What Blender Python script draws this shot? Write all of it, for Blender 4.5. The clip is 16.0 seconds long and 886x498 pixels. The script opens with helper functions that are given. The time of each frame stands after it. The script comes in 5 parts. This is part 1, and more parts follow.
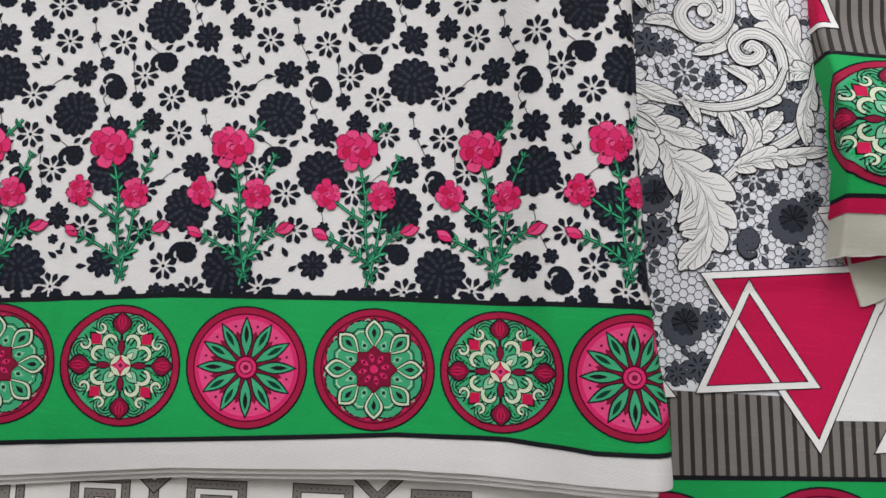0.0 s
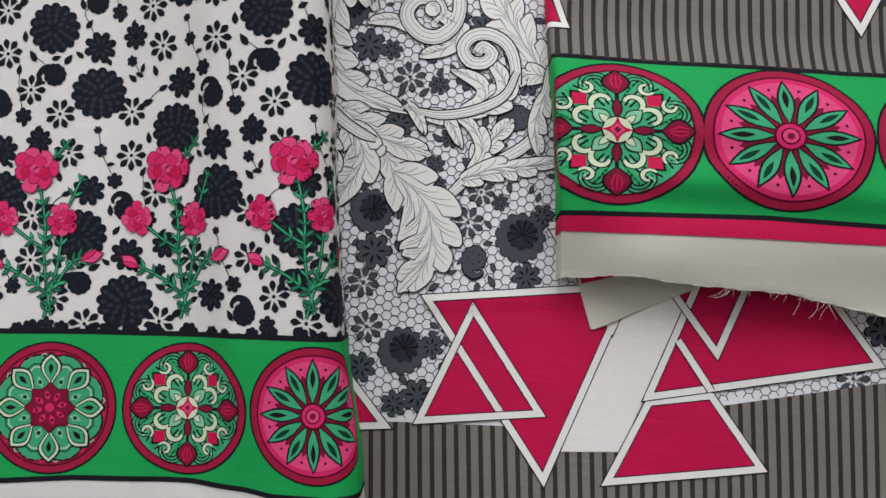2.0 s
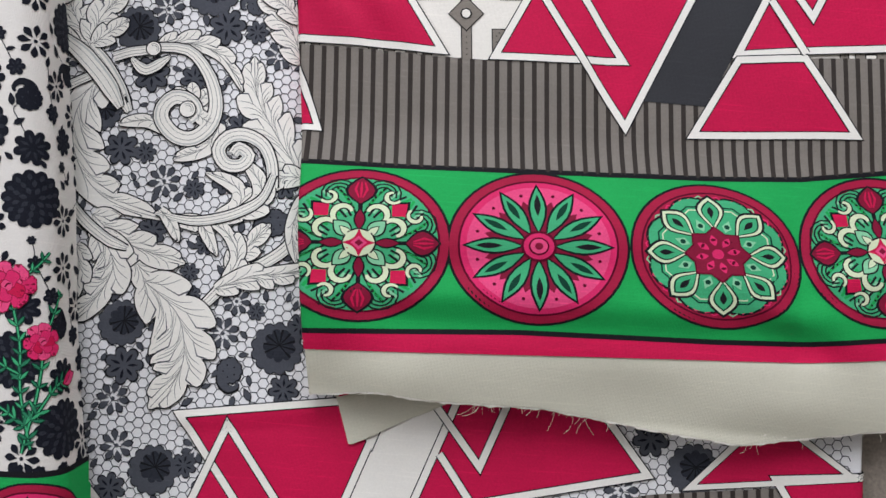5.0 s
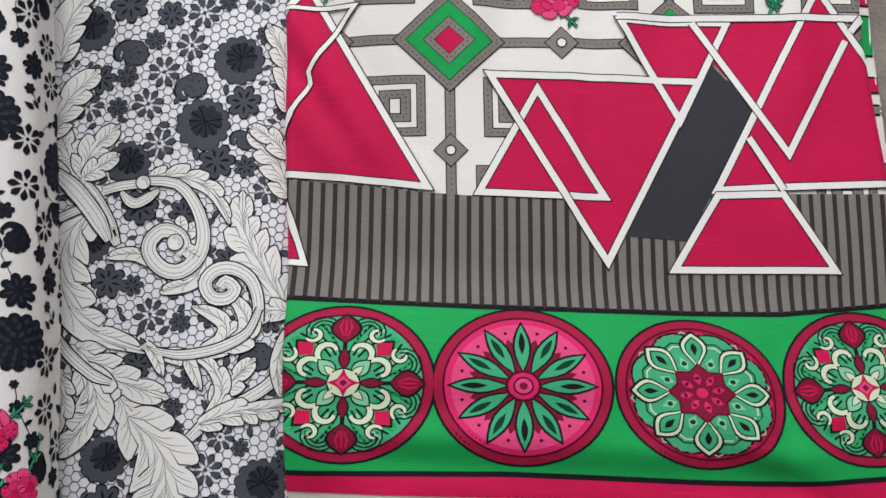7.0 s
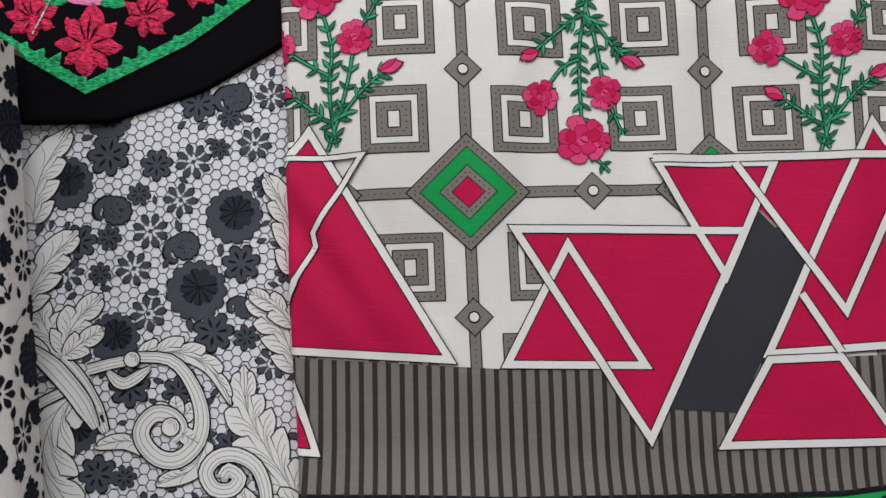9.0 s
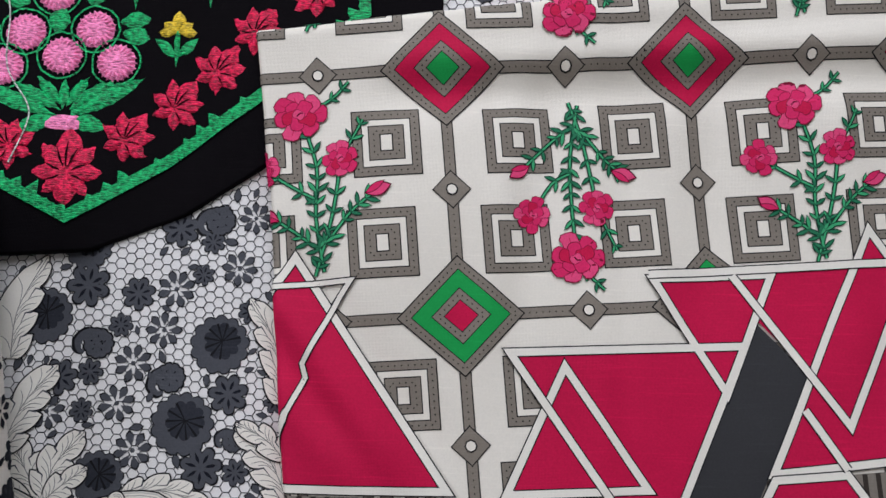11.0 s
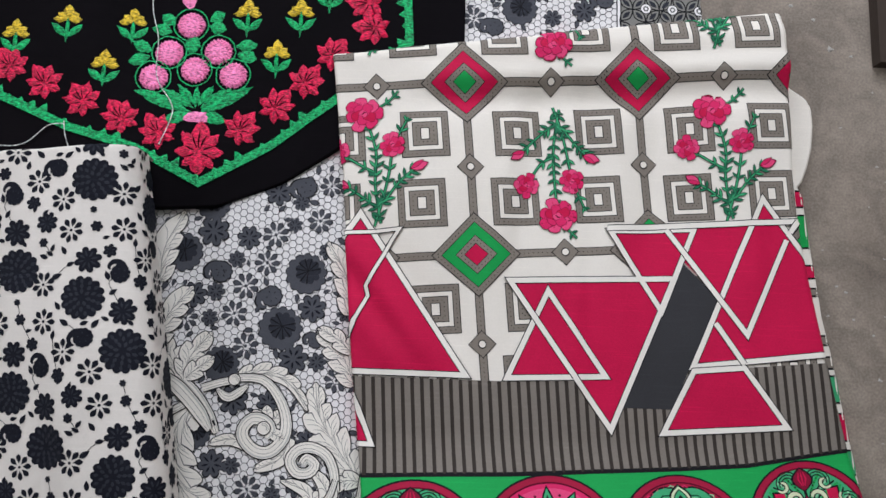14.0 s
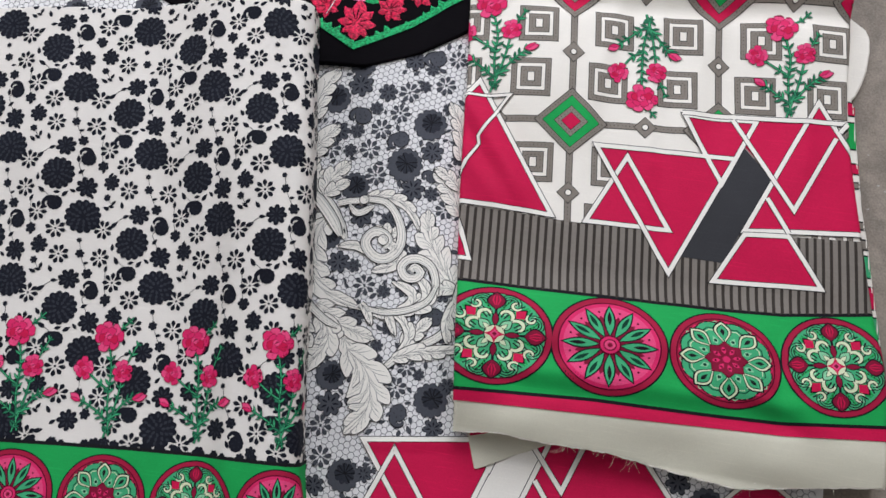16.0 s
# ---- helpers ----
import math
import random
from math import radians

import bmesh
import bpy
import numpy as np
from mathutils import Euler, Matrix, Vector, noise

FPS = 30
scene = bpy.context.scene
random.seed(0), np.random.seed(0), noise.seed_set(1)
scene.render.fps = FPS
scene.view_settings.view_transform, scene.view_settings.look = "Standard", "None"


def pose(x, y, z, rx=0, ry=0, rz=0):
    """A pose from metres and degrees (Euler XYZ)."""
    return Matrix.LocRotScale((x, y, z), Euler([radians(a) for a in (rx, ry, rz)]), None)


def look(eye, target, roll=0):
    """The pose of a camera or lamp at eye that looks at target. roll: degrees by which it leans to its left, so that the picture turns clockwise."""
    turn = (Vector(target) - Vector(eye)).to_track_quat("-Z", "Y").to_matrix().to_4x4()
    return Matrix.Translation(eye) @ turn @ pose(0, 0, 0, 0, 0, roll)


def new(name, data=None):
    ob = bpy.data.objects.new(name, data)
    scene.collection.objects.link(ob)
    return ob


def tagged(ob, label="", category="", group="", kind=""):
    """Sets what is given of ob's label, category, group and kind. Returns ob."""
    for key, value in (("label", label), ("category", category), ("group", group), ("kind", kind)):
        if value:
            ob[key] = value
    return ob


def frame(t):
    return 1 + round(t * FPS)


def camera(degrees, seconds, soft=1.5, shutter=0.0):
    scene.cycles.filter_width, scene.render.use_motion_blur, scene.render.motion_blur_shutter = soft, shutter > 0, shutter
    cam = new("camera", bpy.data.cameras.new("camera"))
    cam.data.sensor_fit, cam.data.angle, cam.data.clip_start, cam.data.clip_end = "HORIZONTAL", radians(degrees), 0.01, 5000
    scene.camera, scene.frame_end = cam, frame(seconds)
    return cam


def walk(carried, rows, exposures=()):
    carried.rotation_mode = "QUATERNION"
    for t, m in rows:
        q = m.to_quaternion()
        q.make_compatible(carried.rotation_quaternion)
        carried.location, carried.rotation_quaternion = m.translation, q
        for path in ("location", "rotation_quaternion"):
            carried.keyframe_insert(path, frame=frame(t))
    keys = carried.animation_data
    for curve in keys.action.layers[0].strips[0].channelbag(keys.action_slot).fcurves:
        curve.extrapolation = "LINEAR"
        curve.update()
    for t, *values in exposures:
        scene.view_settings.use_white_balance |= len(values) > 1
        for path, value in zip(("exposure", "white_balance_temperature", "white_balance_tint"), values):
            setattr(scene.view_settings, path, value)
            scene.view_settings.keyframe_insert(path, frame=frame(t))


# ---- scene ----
cam = camera(58.0, 16.0, soft=1.5, shutter=0.1)
PATH = [
    (0, (0.151, 0.108, 0.515), (0.102, 0.341, -1.471), -5.0),
    (0.5, (0.191, 0.115, 0.507), (0.119, 0.313, -1.482), -11.6),
    (1, (0.231, 0.125, 0.497), (0.161, 0.303, -1.494), -13.1),
    (1.5, (0.284, 0.144, 0.49), (0.224, 0.321, -1.501), -11.5),
    (2, (0.321, 0.161, 0.481), (0.287, 0.327, -1.512), -5.5),
    (2.5, (0.349, 0.171, 0.474), (0.326, 0.338, -1.519), -1.9),
    (3, (0.384, 0.189, 0.471), (0.357, 0.347, -1.522), -4.6),
    (3.5, (0.414, 0.204, 0.467), (0.394, 0.362, -1.527), -2.5),
    (4, (0.43, 0.215, 0.461), (0.418, 0.371, -1.532), -0.4),
    (4.2, (0.438, 0.218, 0.46), (0.422, 0.374, -1.534), -1.5),
    (6.3, (0.455, 0.269, 0.483), (0.442, 0.552, -1.497), 2.9),
    (6.5, (0.454, 0.266, 0.482), (0.434, 0.575, -1.494), 2.0),
    (7, (0.452, 0.282, 0.475), (0.442, 0.595, -1.5), 3.1),
    (7.5, (0.446, 0.319, 0.459), (0.456, 0.572, -1.525), 6.6),
    (8, (0.437, 0.354, 0.454), (0.436, 0.589, -1.532), 4.0),
    (8.5, (0.42, 0.374, 0.448), (0.432, 0.619, -1.536), 7.2),
    (9, (0.424, 0.396, 0.444), (0.455, 0.643, -1.54), 10.4),
    (9.5, (0.428, 0.418, 0.445), (0.484, 0.69, -1.535), 13.9),
    (10, (0.424, 0.429, 0.438), (0.486, 0.735, -1.538), 13.5),
    (12.3, (0.418, 0.466, 0.461), (0.462, 0.779, -1.514), 9.3),
    (12.5, (0.422, 0.455, 0.481), (0.45, 0.778, -1.492), 6.3),
    (13, (0.424, 0.435, 0.539), (0.446, 0.765, -1.434), 4.4),
    (13.5, (0.413, 0.409, 0.581), (0.452, 0.753, -1.389), 7.7),
    (14, (0.397, 0.381, 0.612), (0.465, 0.722, -1.358), 13.6),
    (14.5, (0.389, 0.357, 0.645), (0.46, 0.681, -1.327), 15.2),
    (15, (0.394, 0.316, 0.667), (0.434, 0.688, -1.297), 10.0),
    (15.5, (0.386, 0.257, 0.692), (0.321, 0.663, -1.266), -1.7),
    (16, (0.391, 0.19, 0.71), (0.267, 0.624, -1.238), -6.5),
]
walk(cam, [(t, look(eye, target, roll)) for t, eye, target, roll in PATH],
     [(0.0, -0.02), (1.0, 0.04), (2.0, -0.18), (2.5, -0.17), (3.5, -0.06), (4.0, -0.02), (6.5, -0.08), (8.0, -0.17), (8.5, -0.36), (9.5, -0.51), (10.2, -0.53), (12.3, -0.45), (13.5, -0.37), (14.5, -0.27), (15.5, -0.16), (16.0, -0.09)])

# ---------------------------------------------------------------- world and light
world = bpy.data.worlds.new("sky")
scene.world = world
world.use_nodes = True
sky = world.node_tree.nodes.new("ShaderNodeTexSky")
sky.sky_type, sky.sun_disc, sky.sun_elevation, sky.sun_rotation = "NISHITA", False, radians(42), radians(250)
world.node_tree.links.new(sky.outputs[0], world.node_tree.nodes["Background"].inputs[0])
world.node_tree.nodes["Background"].inputs[1].default_value = 0.12

ROOM = (-1.5, 2.3, -3.0, 1.6, 2.7)          # x0, x1, y0, y1, height
ASSUMED_WINDOW = (0.2, 1.5, 0.9, 2.3)              # y0, y1, z0, z1 of the opening in the west wall


def area(name, at, target, w, h, watts, colour):
    lamp = bpy.data.lights.new(name, "AREA")
    lamp.shape, lamp.size, lamp.size_y, lamp.energy, lamp.color = "RECTANGLE", w, h, watts, colour
    ob = new(name, lamp)
    ob.matrix_world = look(at, target)
    return ob


# added lamps: their sources are unseen, set in assumed openings to light the cloths
area("assumed_window_light", (-1.56, 0.85, 1.6), (0.4, 0.4, 0.6), 1.25, 1.3, 26.5, (0.89, 0.92, 1.0))
area("assumed_door_light", (0.5, 1.66, 1.25), (0.45, 0.3, 0.5), 1.25, 1.5, 37, (0.89, 0.92, 1.0))


# ---------------------------------------------------------------- materials
def nodes(name):
    m = bpy.data.materials.new(name)
    m.use_nodes = True
    t = m.node_tree
    return m, t, t.nodes["Principled BSDF"]


def cloth_mat(name, colour, rough=0.72, vary=0.10, weave=1.0, sheen=0.0, spec=0.10):
    """Printed cotton: fine weave relief, slight unevenness of the dye at two scales."""
    m, t, b = nodes(name)
    co = t.nodes.new("ShaderNodeTexCoord")
    big = t.nodes.new("ShaderNodeTexNoise")
    big.inputs["Scale"].default_value, big.inputs["Detail"].default_value = 22, 4
    fine = t.nodes.new("ShaderNodeTexNoise")
    fine.inputs["Scale"].default_value, fine.inputs["Detail"].default_value = 900, 2
    add = t.nodes.new("ShaderNodeMath")
    add.operation = "ADD"
    ramp = t.nodes.new("ShaderNodeMapRange")
    ramp.inputs["From Min"].default_value, ramp.inputs["From Max"].default_value = 0.6, 1.4
    ramp.inputs["To Min"].default_value, ramp.inputs["To Max"].default_value = 1 - vary, 1 + vary
    mul = t.nodes.new("ShaderNodeVectorMath")
    mul.operation = "SCALE"
    mul.inputs[0].default_value = colour
    t.links.new(co.outputs["Object"], big.inputs["Vector"])
    t.links.new(co.outputs["Object"], fine.inputs["Vector"])
    t.links.new(big.outputs[0], add.inputs[0])
    t.links.new(fine.outputs[0], add.inputs[1])
    t.links.new(add.outputs[0], ramp.inputs[0])
    # slubs: thicker threads that took the dye a little lighter
    far = t.nodes.new("ShaderNodeMapping")
    far.inputs["Scale"].default_value = (26, 620, 1)
    slub = t.nodes.new("ShaderNodeTexNoise")
    slub.inputs["Scale"].default_value, slub.inputs["Detail"].default_value = 1.0, 2
    lift = t.nodes.new("ShaderNodeMapRange")
    lift.inputs["From Min"].default_value, lift.inputs["From Max"].default_value = 0.58, 0.78
    lift.inputs["To Min"].default_value, lift.inputs["To Max"].default_value = 0.0, 1.6 * vary
    total = t.nodes.new("ShaderNodeMath")
    t.links.new(co.outputs["Object"], far.inputs["Vector"])
    t.links.new(far.outputs[0], slub.inputs["Vector"])
    t.links.new(slub.outputs[0], lift.inputs[0])
    t.links.new(ramp.outputs[0], total.inputs[0])
    t.links.new(lift.outputs[0], total.inputs[1])
    t.links.new(total.outputs[0], mul.inputs["Scale"])
    t.links.new(mul.outputs[0], b.inputs["Base Color"])
    # warp and weft
    warp = t.nodes.new("ShaderNodeTexWave")
    weft = t.nodes.new("ShaderNodeTexWave")
    warp.bands_direction, weft.bands_direction = "X", "Y"
    for w in (warp, weft):
        w.inputs["Scale"].default_value, w.inputs["Distortion"].default_value = 420, 1.5
        w.inputs["Detail"].default_value = 1
        t.links.new(co.outputs["Object"], w.inputs["Vector"])
    both = t.nodes.new("ShaderNodeMath")
    both.operation = "ADD"
    t.links.new(warp.outputs[1], both.inputs[0])
    t.links.new(weft.outputs[1], both.inputs[1])
    relief = t.nodes.new("ShaderNodeMath")
    relief.operation = "MULTIPLY_ADD"
    relief.inputs[1].default_value = 1.5
    t.links.new(big.outputs[0], relief.inputs[0])
    t.links.new(both.outputs[0], relief.inputs[2])
    bump = t.nodes.new("ShaderNodeBump")
    bump.inputs["Strength"].default_value, bump.inputs["Distance"].default_value = 0.25 * weave, 0.0004
    t.links.new(relief.outputs[0], bump.inputs["Height"])
    t.links.new(bump.outputs[0], b.inputs["Normal"])
    b.inputs["Roughness"].default_value = rough
    b.inputs["Sheen Weight"].default_value = sheen
    b.inputs["Specular IOR Level"].default_value = spec if max(colour) > 0.15 else spec * 0.5
    return m


def thread_mat(name, colour, rough=0.38, low=0.16):
    """Satin stitch: silky thread lying side by side in short leaning runs, the shade between the runs painted into the
    colour.
    """
    m, t, b = nodes(name)
    co = t.nodes.new("ShaderNodeTexCoord")
    n = t.nodes.new("ShaderNodeTexNoise")
    n.inputs["Scale"].default_value, n.inputs["Detail"].default_value = 420, 3
    turn = t.nodes.new("ShaderNodeMapping")
    turn.inputs["Rotation"].default_value, turn.inputs["Scale"].default_value = (0, 0, 0.7), (260, 1500, 1)
    run = t.nodes.new("ShaderNodeTexNoise")
    run.inputs["Scale"].default_value, run.inputs["Detail"].default_value = 1.0, 1
    t.links.new(co.outputs["Object"], n.inputs["Vector"])
    t.links.new(co.outputs["Object"], turn.inputs["Vector"])
    t.links.new(turn.outputs[0], run.inputs["Vector"])
    both = t.nodes.new("ShaderNodeMath")
    t.links.new(n.outputs[0], both.inputs[0])
    t.links.new(run.outputs[0], both.inputs[1])
    # colour follows the relief: hollows painted dark as shade, raised runs brighter
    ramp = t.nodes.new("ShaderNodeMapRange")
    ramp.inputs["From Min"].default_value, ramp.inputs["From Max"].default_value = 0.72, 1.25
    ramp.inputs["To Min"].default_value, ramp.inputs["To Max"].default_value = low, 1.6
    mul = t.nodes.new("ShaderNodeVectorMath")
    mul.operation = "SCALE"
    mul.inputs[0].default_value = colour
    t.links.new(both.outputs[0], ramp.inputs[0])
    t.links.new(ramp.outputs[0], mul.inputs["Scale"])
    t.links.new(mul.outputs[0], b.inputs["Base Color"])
    bump = t.nodes.new("ShaderNodeBump")
    bump.inputs["Strength"].default_value, bump.inputs["Distance"].default_value = 1.0, 0.0012
    t.links.new(both.outputs[0], bump.inputs["Height"])
    t.links.new(bump.outputs[0], b.inputs["Normal"])
    b.inputs["Roughness"].default_value = rough
    b.inputs["Specular IOR Level"].default_value = 0.3
    return m


def concrete_mat():
    m, t, b = nodes("worn_concrete")
    co = t.nodes.new("ShaderNodeTexCoord")
    a = t.nodes.new("ShaderNodeTexNoise")
    a.inputs["Scale"].default_value, a.inputs["Detail"].default_value = 7, 8
    c = t.nodes.new("ShaderNodeTexNoise")
    c.inputs["Scale"].default_value, c.inputs["Detail"].default_value = 120, 6
    ramp = t.nodes.new("ShaderNodeValToRGB")
    ramp.color_ramp.elements[0].position, ramp.color_ramp.elements[0].color = 0.3, (0.15, 0.12, 0.095, 1)
    ramp.color_ramp.elements[1].position, ramp.color_ramp.elements[1].color = 0.72, (0.31, 0.262, 0.215, 1)
    mixed = t.nodes.new("ShaderNodeMath")
    mixed.operation = "MULTIPLY_ADD"
    mixed.inputs[1].default_value = 0.25
    half = t.nodes.new("ShaderNodeMath")
    half.operation = "MULTIPLY"
    half.inputs[1].default_value = 0.78
    for n in (a, c):
        t.links.new(co.outputs["Object"], n.inputs["Vector"])
    t.links.new(a.outputs[0], half.inputs[0])
    t.links.new(c.outputs[0], mixed.inputs[0])
    t.links.new(half.outputs[0], mixed.inputs[2])
    t.links.new(mixed.outputs[0], ramp.inputs[0])
    # paler trowel scuffs and dark grains
    grain = t.nodes.new("ShaderNodeTexNoise")
    grain.inputs["Scale"].default_value, grain.inputs["Detail"].default_value = 520, 3
    smear = t.nodes.new("ShaderNodeTexNoise")
    smear.inputs["Scale"].default_value, smear.inputs["Detail"].default_value, smear.inputs["Distortion"].default_value = 28, 5, 1.5
    worn = t.nodes.new("ShaderNodeMapRange")
    worn.inputs["From Min"].default_value, worn.inputs["From Max"].default_value = 0.7, 1.3
    worn.inputs["To Min"].default_value, worn.inputs["To Max"].default_value = 0.72, 1.32
    summed = t.nodes.new("ShaderNodeMath")
    tint = t.nodes.new("ShaderNodeVectorMath")
    tint.operation = "SCALE"
    for n in (grain, smear):
        t.links.new(co.outputs["Object"], n.inputs["Vector"])
    t.links.new(grain.outputs[0], summed.inputs[0])
    t.links.new(smear.outputs[0], summed.inputs[1])
    t.links.new(summed.outputs[0], worn.inputs[0])
    t.links.new(ramp.outputs[0], tint.inputs[0])
    t.links.new(worn.outputs[0], tint.inputs["Scale"])
    t.links.new(tint.outputs[0], b.inputs["Base Color"])
    bump = t.nodes.new("ShaderNodeBump")
    bump.inputs["Strength"].default_value, bump.inputs["Distance"].default_value = 0.6, 0.002
    t.links.new(mixed.outputs[0], bump.inputs["Height"])
    t.links.new(bump.outputs[0], b.inputs["Normal"])
    b.inputs["Roughness"].default_value = 0.7
    return m


def plaster_mat(name, colour):
    m, t, b = nodes(name)
    n = t.nodes.new("ShaderNodeTexNoise")
    n.inputs["Scale"].default_value, n.inputs["Detail"].default_value = 40, 6
    bump = t.nodes.new("ShaderNodeBump")
    bump.inputs["Strength"].default_value, bump.inputs["Distance"].default_value = 0.2, 0.003
    t.links.new(n.outputs[0], bump.inputs["Height"])
    t.links.new(bump.outputs[0], b.inputs["Normal"])
    b.inputs["Base Color"].default_value = (*colour, 1)
    b.inputs["Roughness"].default_value = 0.85
    return m


M = {
    "white": cloth_mat("white_lawn", (0.70, 0.655, 0.605), 0.6, 0.05),
    "cream": cloth_mat("cream_lawn", (0.80, 0.75, 0.675), 0.6, 0.05),
    "hem": cloth_mat("undyed_hem", (0.60, 0.57, 0.46), 0.68, 0.06),
    "lacewhite": cloth_mat("lace_white_print", (0.78, 0.76, 0.755), 0.6, 0.05),
    "leaf_white": cloth_mat("leaf_white_print", (0.80, 0.76, 0.695), 0.6, 0.05),
    "char": cloth_mat("charcoal_print", (0.011, 0.012, 0.018), 0.55, 0.3),
    "char2": cloth_mat("soft_charcoal_print", (0.028, 0.03, 0.039), 0.55, 0.3),
    "grey": cloth_mat("lace_grey_print", (0.072, 0.075, 0.088), 0.6, 0.15),
    "vein": cloth_mat("vein_grey_print", (0.17, 0.17, 0.165), 0.6, 0.1),
    "ink": cloth_mat("black_line_print", (0.012, 0.012, 0.014), 0.6, 0.1),
    "black": cloth_mat("black_cotton", (0.0042, 0.0034, 0.0045), 0.7, 0.25, spec=0.06),
    "pink": cloth_mat("rose_pink_print", (0.64, 0.022, 0.12), 0.6, 0.12),
    "pinklight": cloth_mat("light_rose_print", (0.72, 0.065, 0.19), 0.6, 0.15),
    "crimson": cloth_mat("crimson_print", (0.53, 0.008, 0.062), 0.58, 0.14),
    "maroon": cloth_mat("maroon_print", (0.20, 0.006, 0.03), 0.6, 0.12),
    "ring": cloth_mat("ring_red_print", (0.34, 0.010, 0.045), 0.6, 0.15),
    "wine": cloth_mat("wine_line_print", (0.10, 0.004, 0.018), 0.6, 0.1),
    "green": cloth_mat("emerald_print", (0.012, 0.33, 0.075), 0.58, 0.10),
    "greenmid": cloth_mat("leaf_green_print", (0.05, 0.36, 0.16), 0.6, 0.12),
    "leafgreen": cloth_mat("sprig_green_print", (0.022, 0.17, 0.085), 0.6, 0.2),
    "shade": cloth_mat("leaf_shadow_print", (0.50, 0.50, 0.47), 0.6, 0.08),
    "greendark": cloth_mat("dark_green_print", (0.006, 0.045, 0.026), 0.6, 0.15),
    "greenpale": cloth_mat("pale_green_print", (0.22, 0.52, 0.30), 0.6, 0.1),
    "ivory": cloth_mat("ivory_print", (0.60, 0.66, 0.44), 0.6, 0.08),
    "taupe": cloth_mat("taupe_print", (0.225, 0.195, 0.165), 0.6, 0.12),
    "stripe": cloth_mat("taupe_stripe_print", (0.205, 0.18, 0.155), 0.6, 0.12),
    "stripedark": cloth_mat("dark_stripe_print", (0.042, 0.034, 0.03), 0.6, 0.15),
    "tilegrey": cloth_mat("tile_grey_print", (0.21, 0.205, 0.19), 0.6, 0.12),
    "slate": cloth_mat("slate_print", (0.042, 0.042, 0.046), 0.6, 0.12),
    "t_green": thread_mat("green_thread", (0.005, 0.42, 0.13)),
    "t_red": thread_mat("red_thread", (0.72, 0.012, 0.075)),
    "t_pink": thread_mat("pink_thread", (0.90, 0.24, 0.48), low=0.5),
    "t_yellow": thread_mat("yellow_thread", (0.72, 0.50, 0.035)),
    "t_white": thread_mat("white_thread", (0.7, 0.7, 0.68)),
    "concrete": concrete_mat(),
    "plaster": plaster_mat("painted_plaster", (0.62, 0.60, 0.56)),
    "ceiling": plaster_mat("white_ceiling_paint", (0.78, 0.77, 0.75)),
    # plain dark brown for the unidentified strip on the floor
    "threshold": plaster_mat("dark_brown_paint", (0.035, 0.022, 0.015)),
    "chip": plaster_mat("pale_mortar", (0.36, 0.34, 0.31)),
}


# ---------------------------------------------------------------- drawing tools (plan in millimetres)
def curve(xs, ys):
    xs, ys = np.array(xs, float), np.array(ys, float)
    return lambda v: np.interp(v, xs, ys)


def bumpy(x, y, cx, cy, rx, ry):
    return np.exp(-(((x - cx) / rx) ** 2 + ((y - cy) / ry) ** 2))


def ridge(x, y, x0, y0, x1, y1, w):
    """A soft crease along a straight line, fading at its ends."""
    dx, dy = x1 - x0, y1 - y0
    n = math.hypot(dx, dy)
    s = ((x - x0) * dx + (y - y0) * dy) / n
    d = (-(x - x0) * dy + (y - y0) * dx) / n
    out = np.maximum(0, np.maximum(-s, s - n))
    return np.exp(-(d / w) ** 2 - (out / (2.5 * w)) ** 2)


def refine(V, T, longest, edge=None):
    """Splits edges until none is longer; neighbours stay joined."""
    V = [tuple(p) for p in V]
    T = [tuple(t) for t in T]
    for _ in range(10):
        mid, out = {}, []

        def half(a, b):
            k = (a, b) if a < b else (b, a)
            if k not in mid:
                pa, pb = V[a], V[b]
                d2 = (pa[0] - pb[0]) ** 2 + (pa[1] - pb[1]) ** 2
                if d2 <= longest * longest and (edge is None or d2 < 1.3 or not (edge(pa, d2) or edge(pb, d2))):
                    mid[k] = -1
                else:
                    mid[k] = len(V)
                    V.append(((pa[0] + pb[0]) / 2, (pa[1] + pb[1]) / 2))
            return mid[k]

        done = True
        for a, b, c in T:
            ab, bc, ca = half(a, b), half(b, c), half(c, a)
            n = (ab >= 0) + (bc >= 0) + (ca >= 0)
            if n == 0:
                out.append((a, b, c))
                continue
            done = False
            if n == 3:
                out += [(a, ab, ca), (ab, b, bc), (ca, bc, c), (ab, bc, ca)]
                continue
            for _k in range(3):
                if (n == 1 and ab >= 0) or (n == 2 and ab >= 0 and bc >= 0):
                    break
                a, b, c, ab, bc, ca = b, c, a, bc, ca, ab
            if n == 1:
                out += [(a, ab, c), (ab, b, c)]
            else:
                out += [(ab, b, bc), (a, ab, bc), (a, bc, c)]
        T = out
        if done:
            break
    return V, T


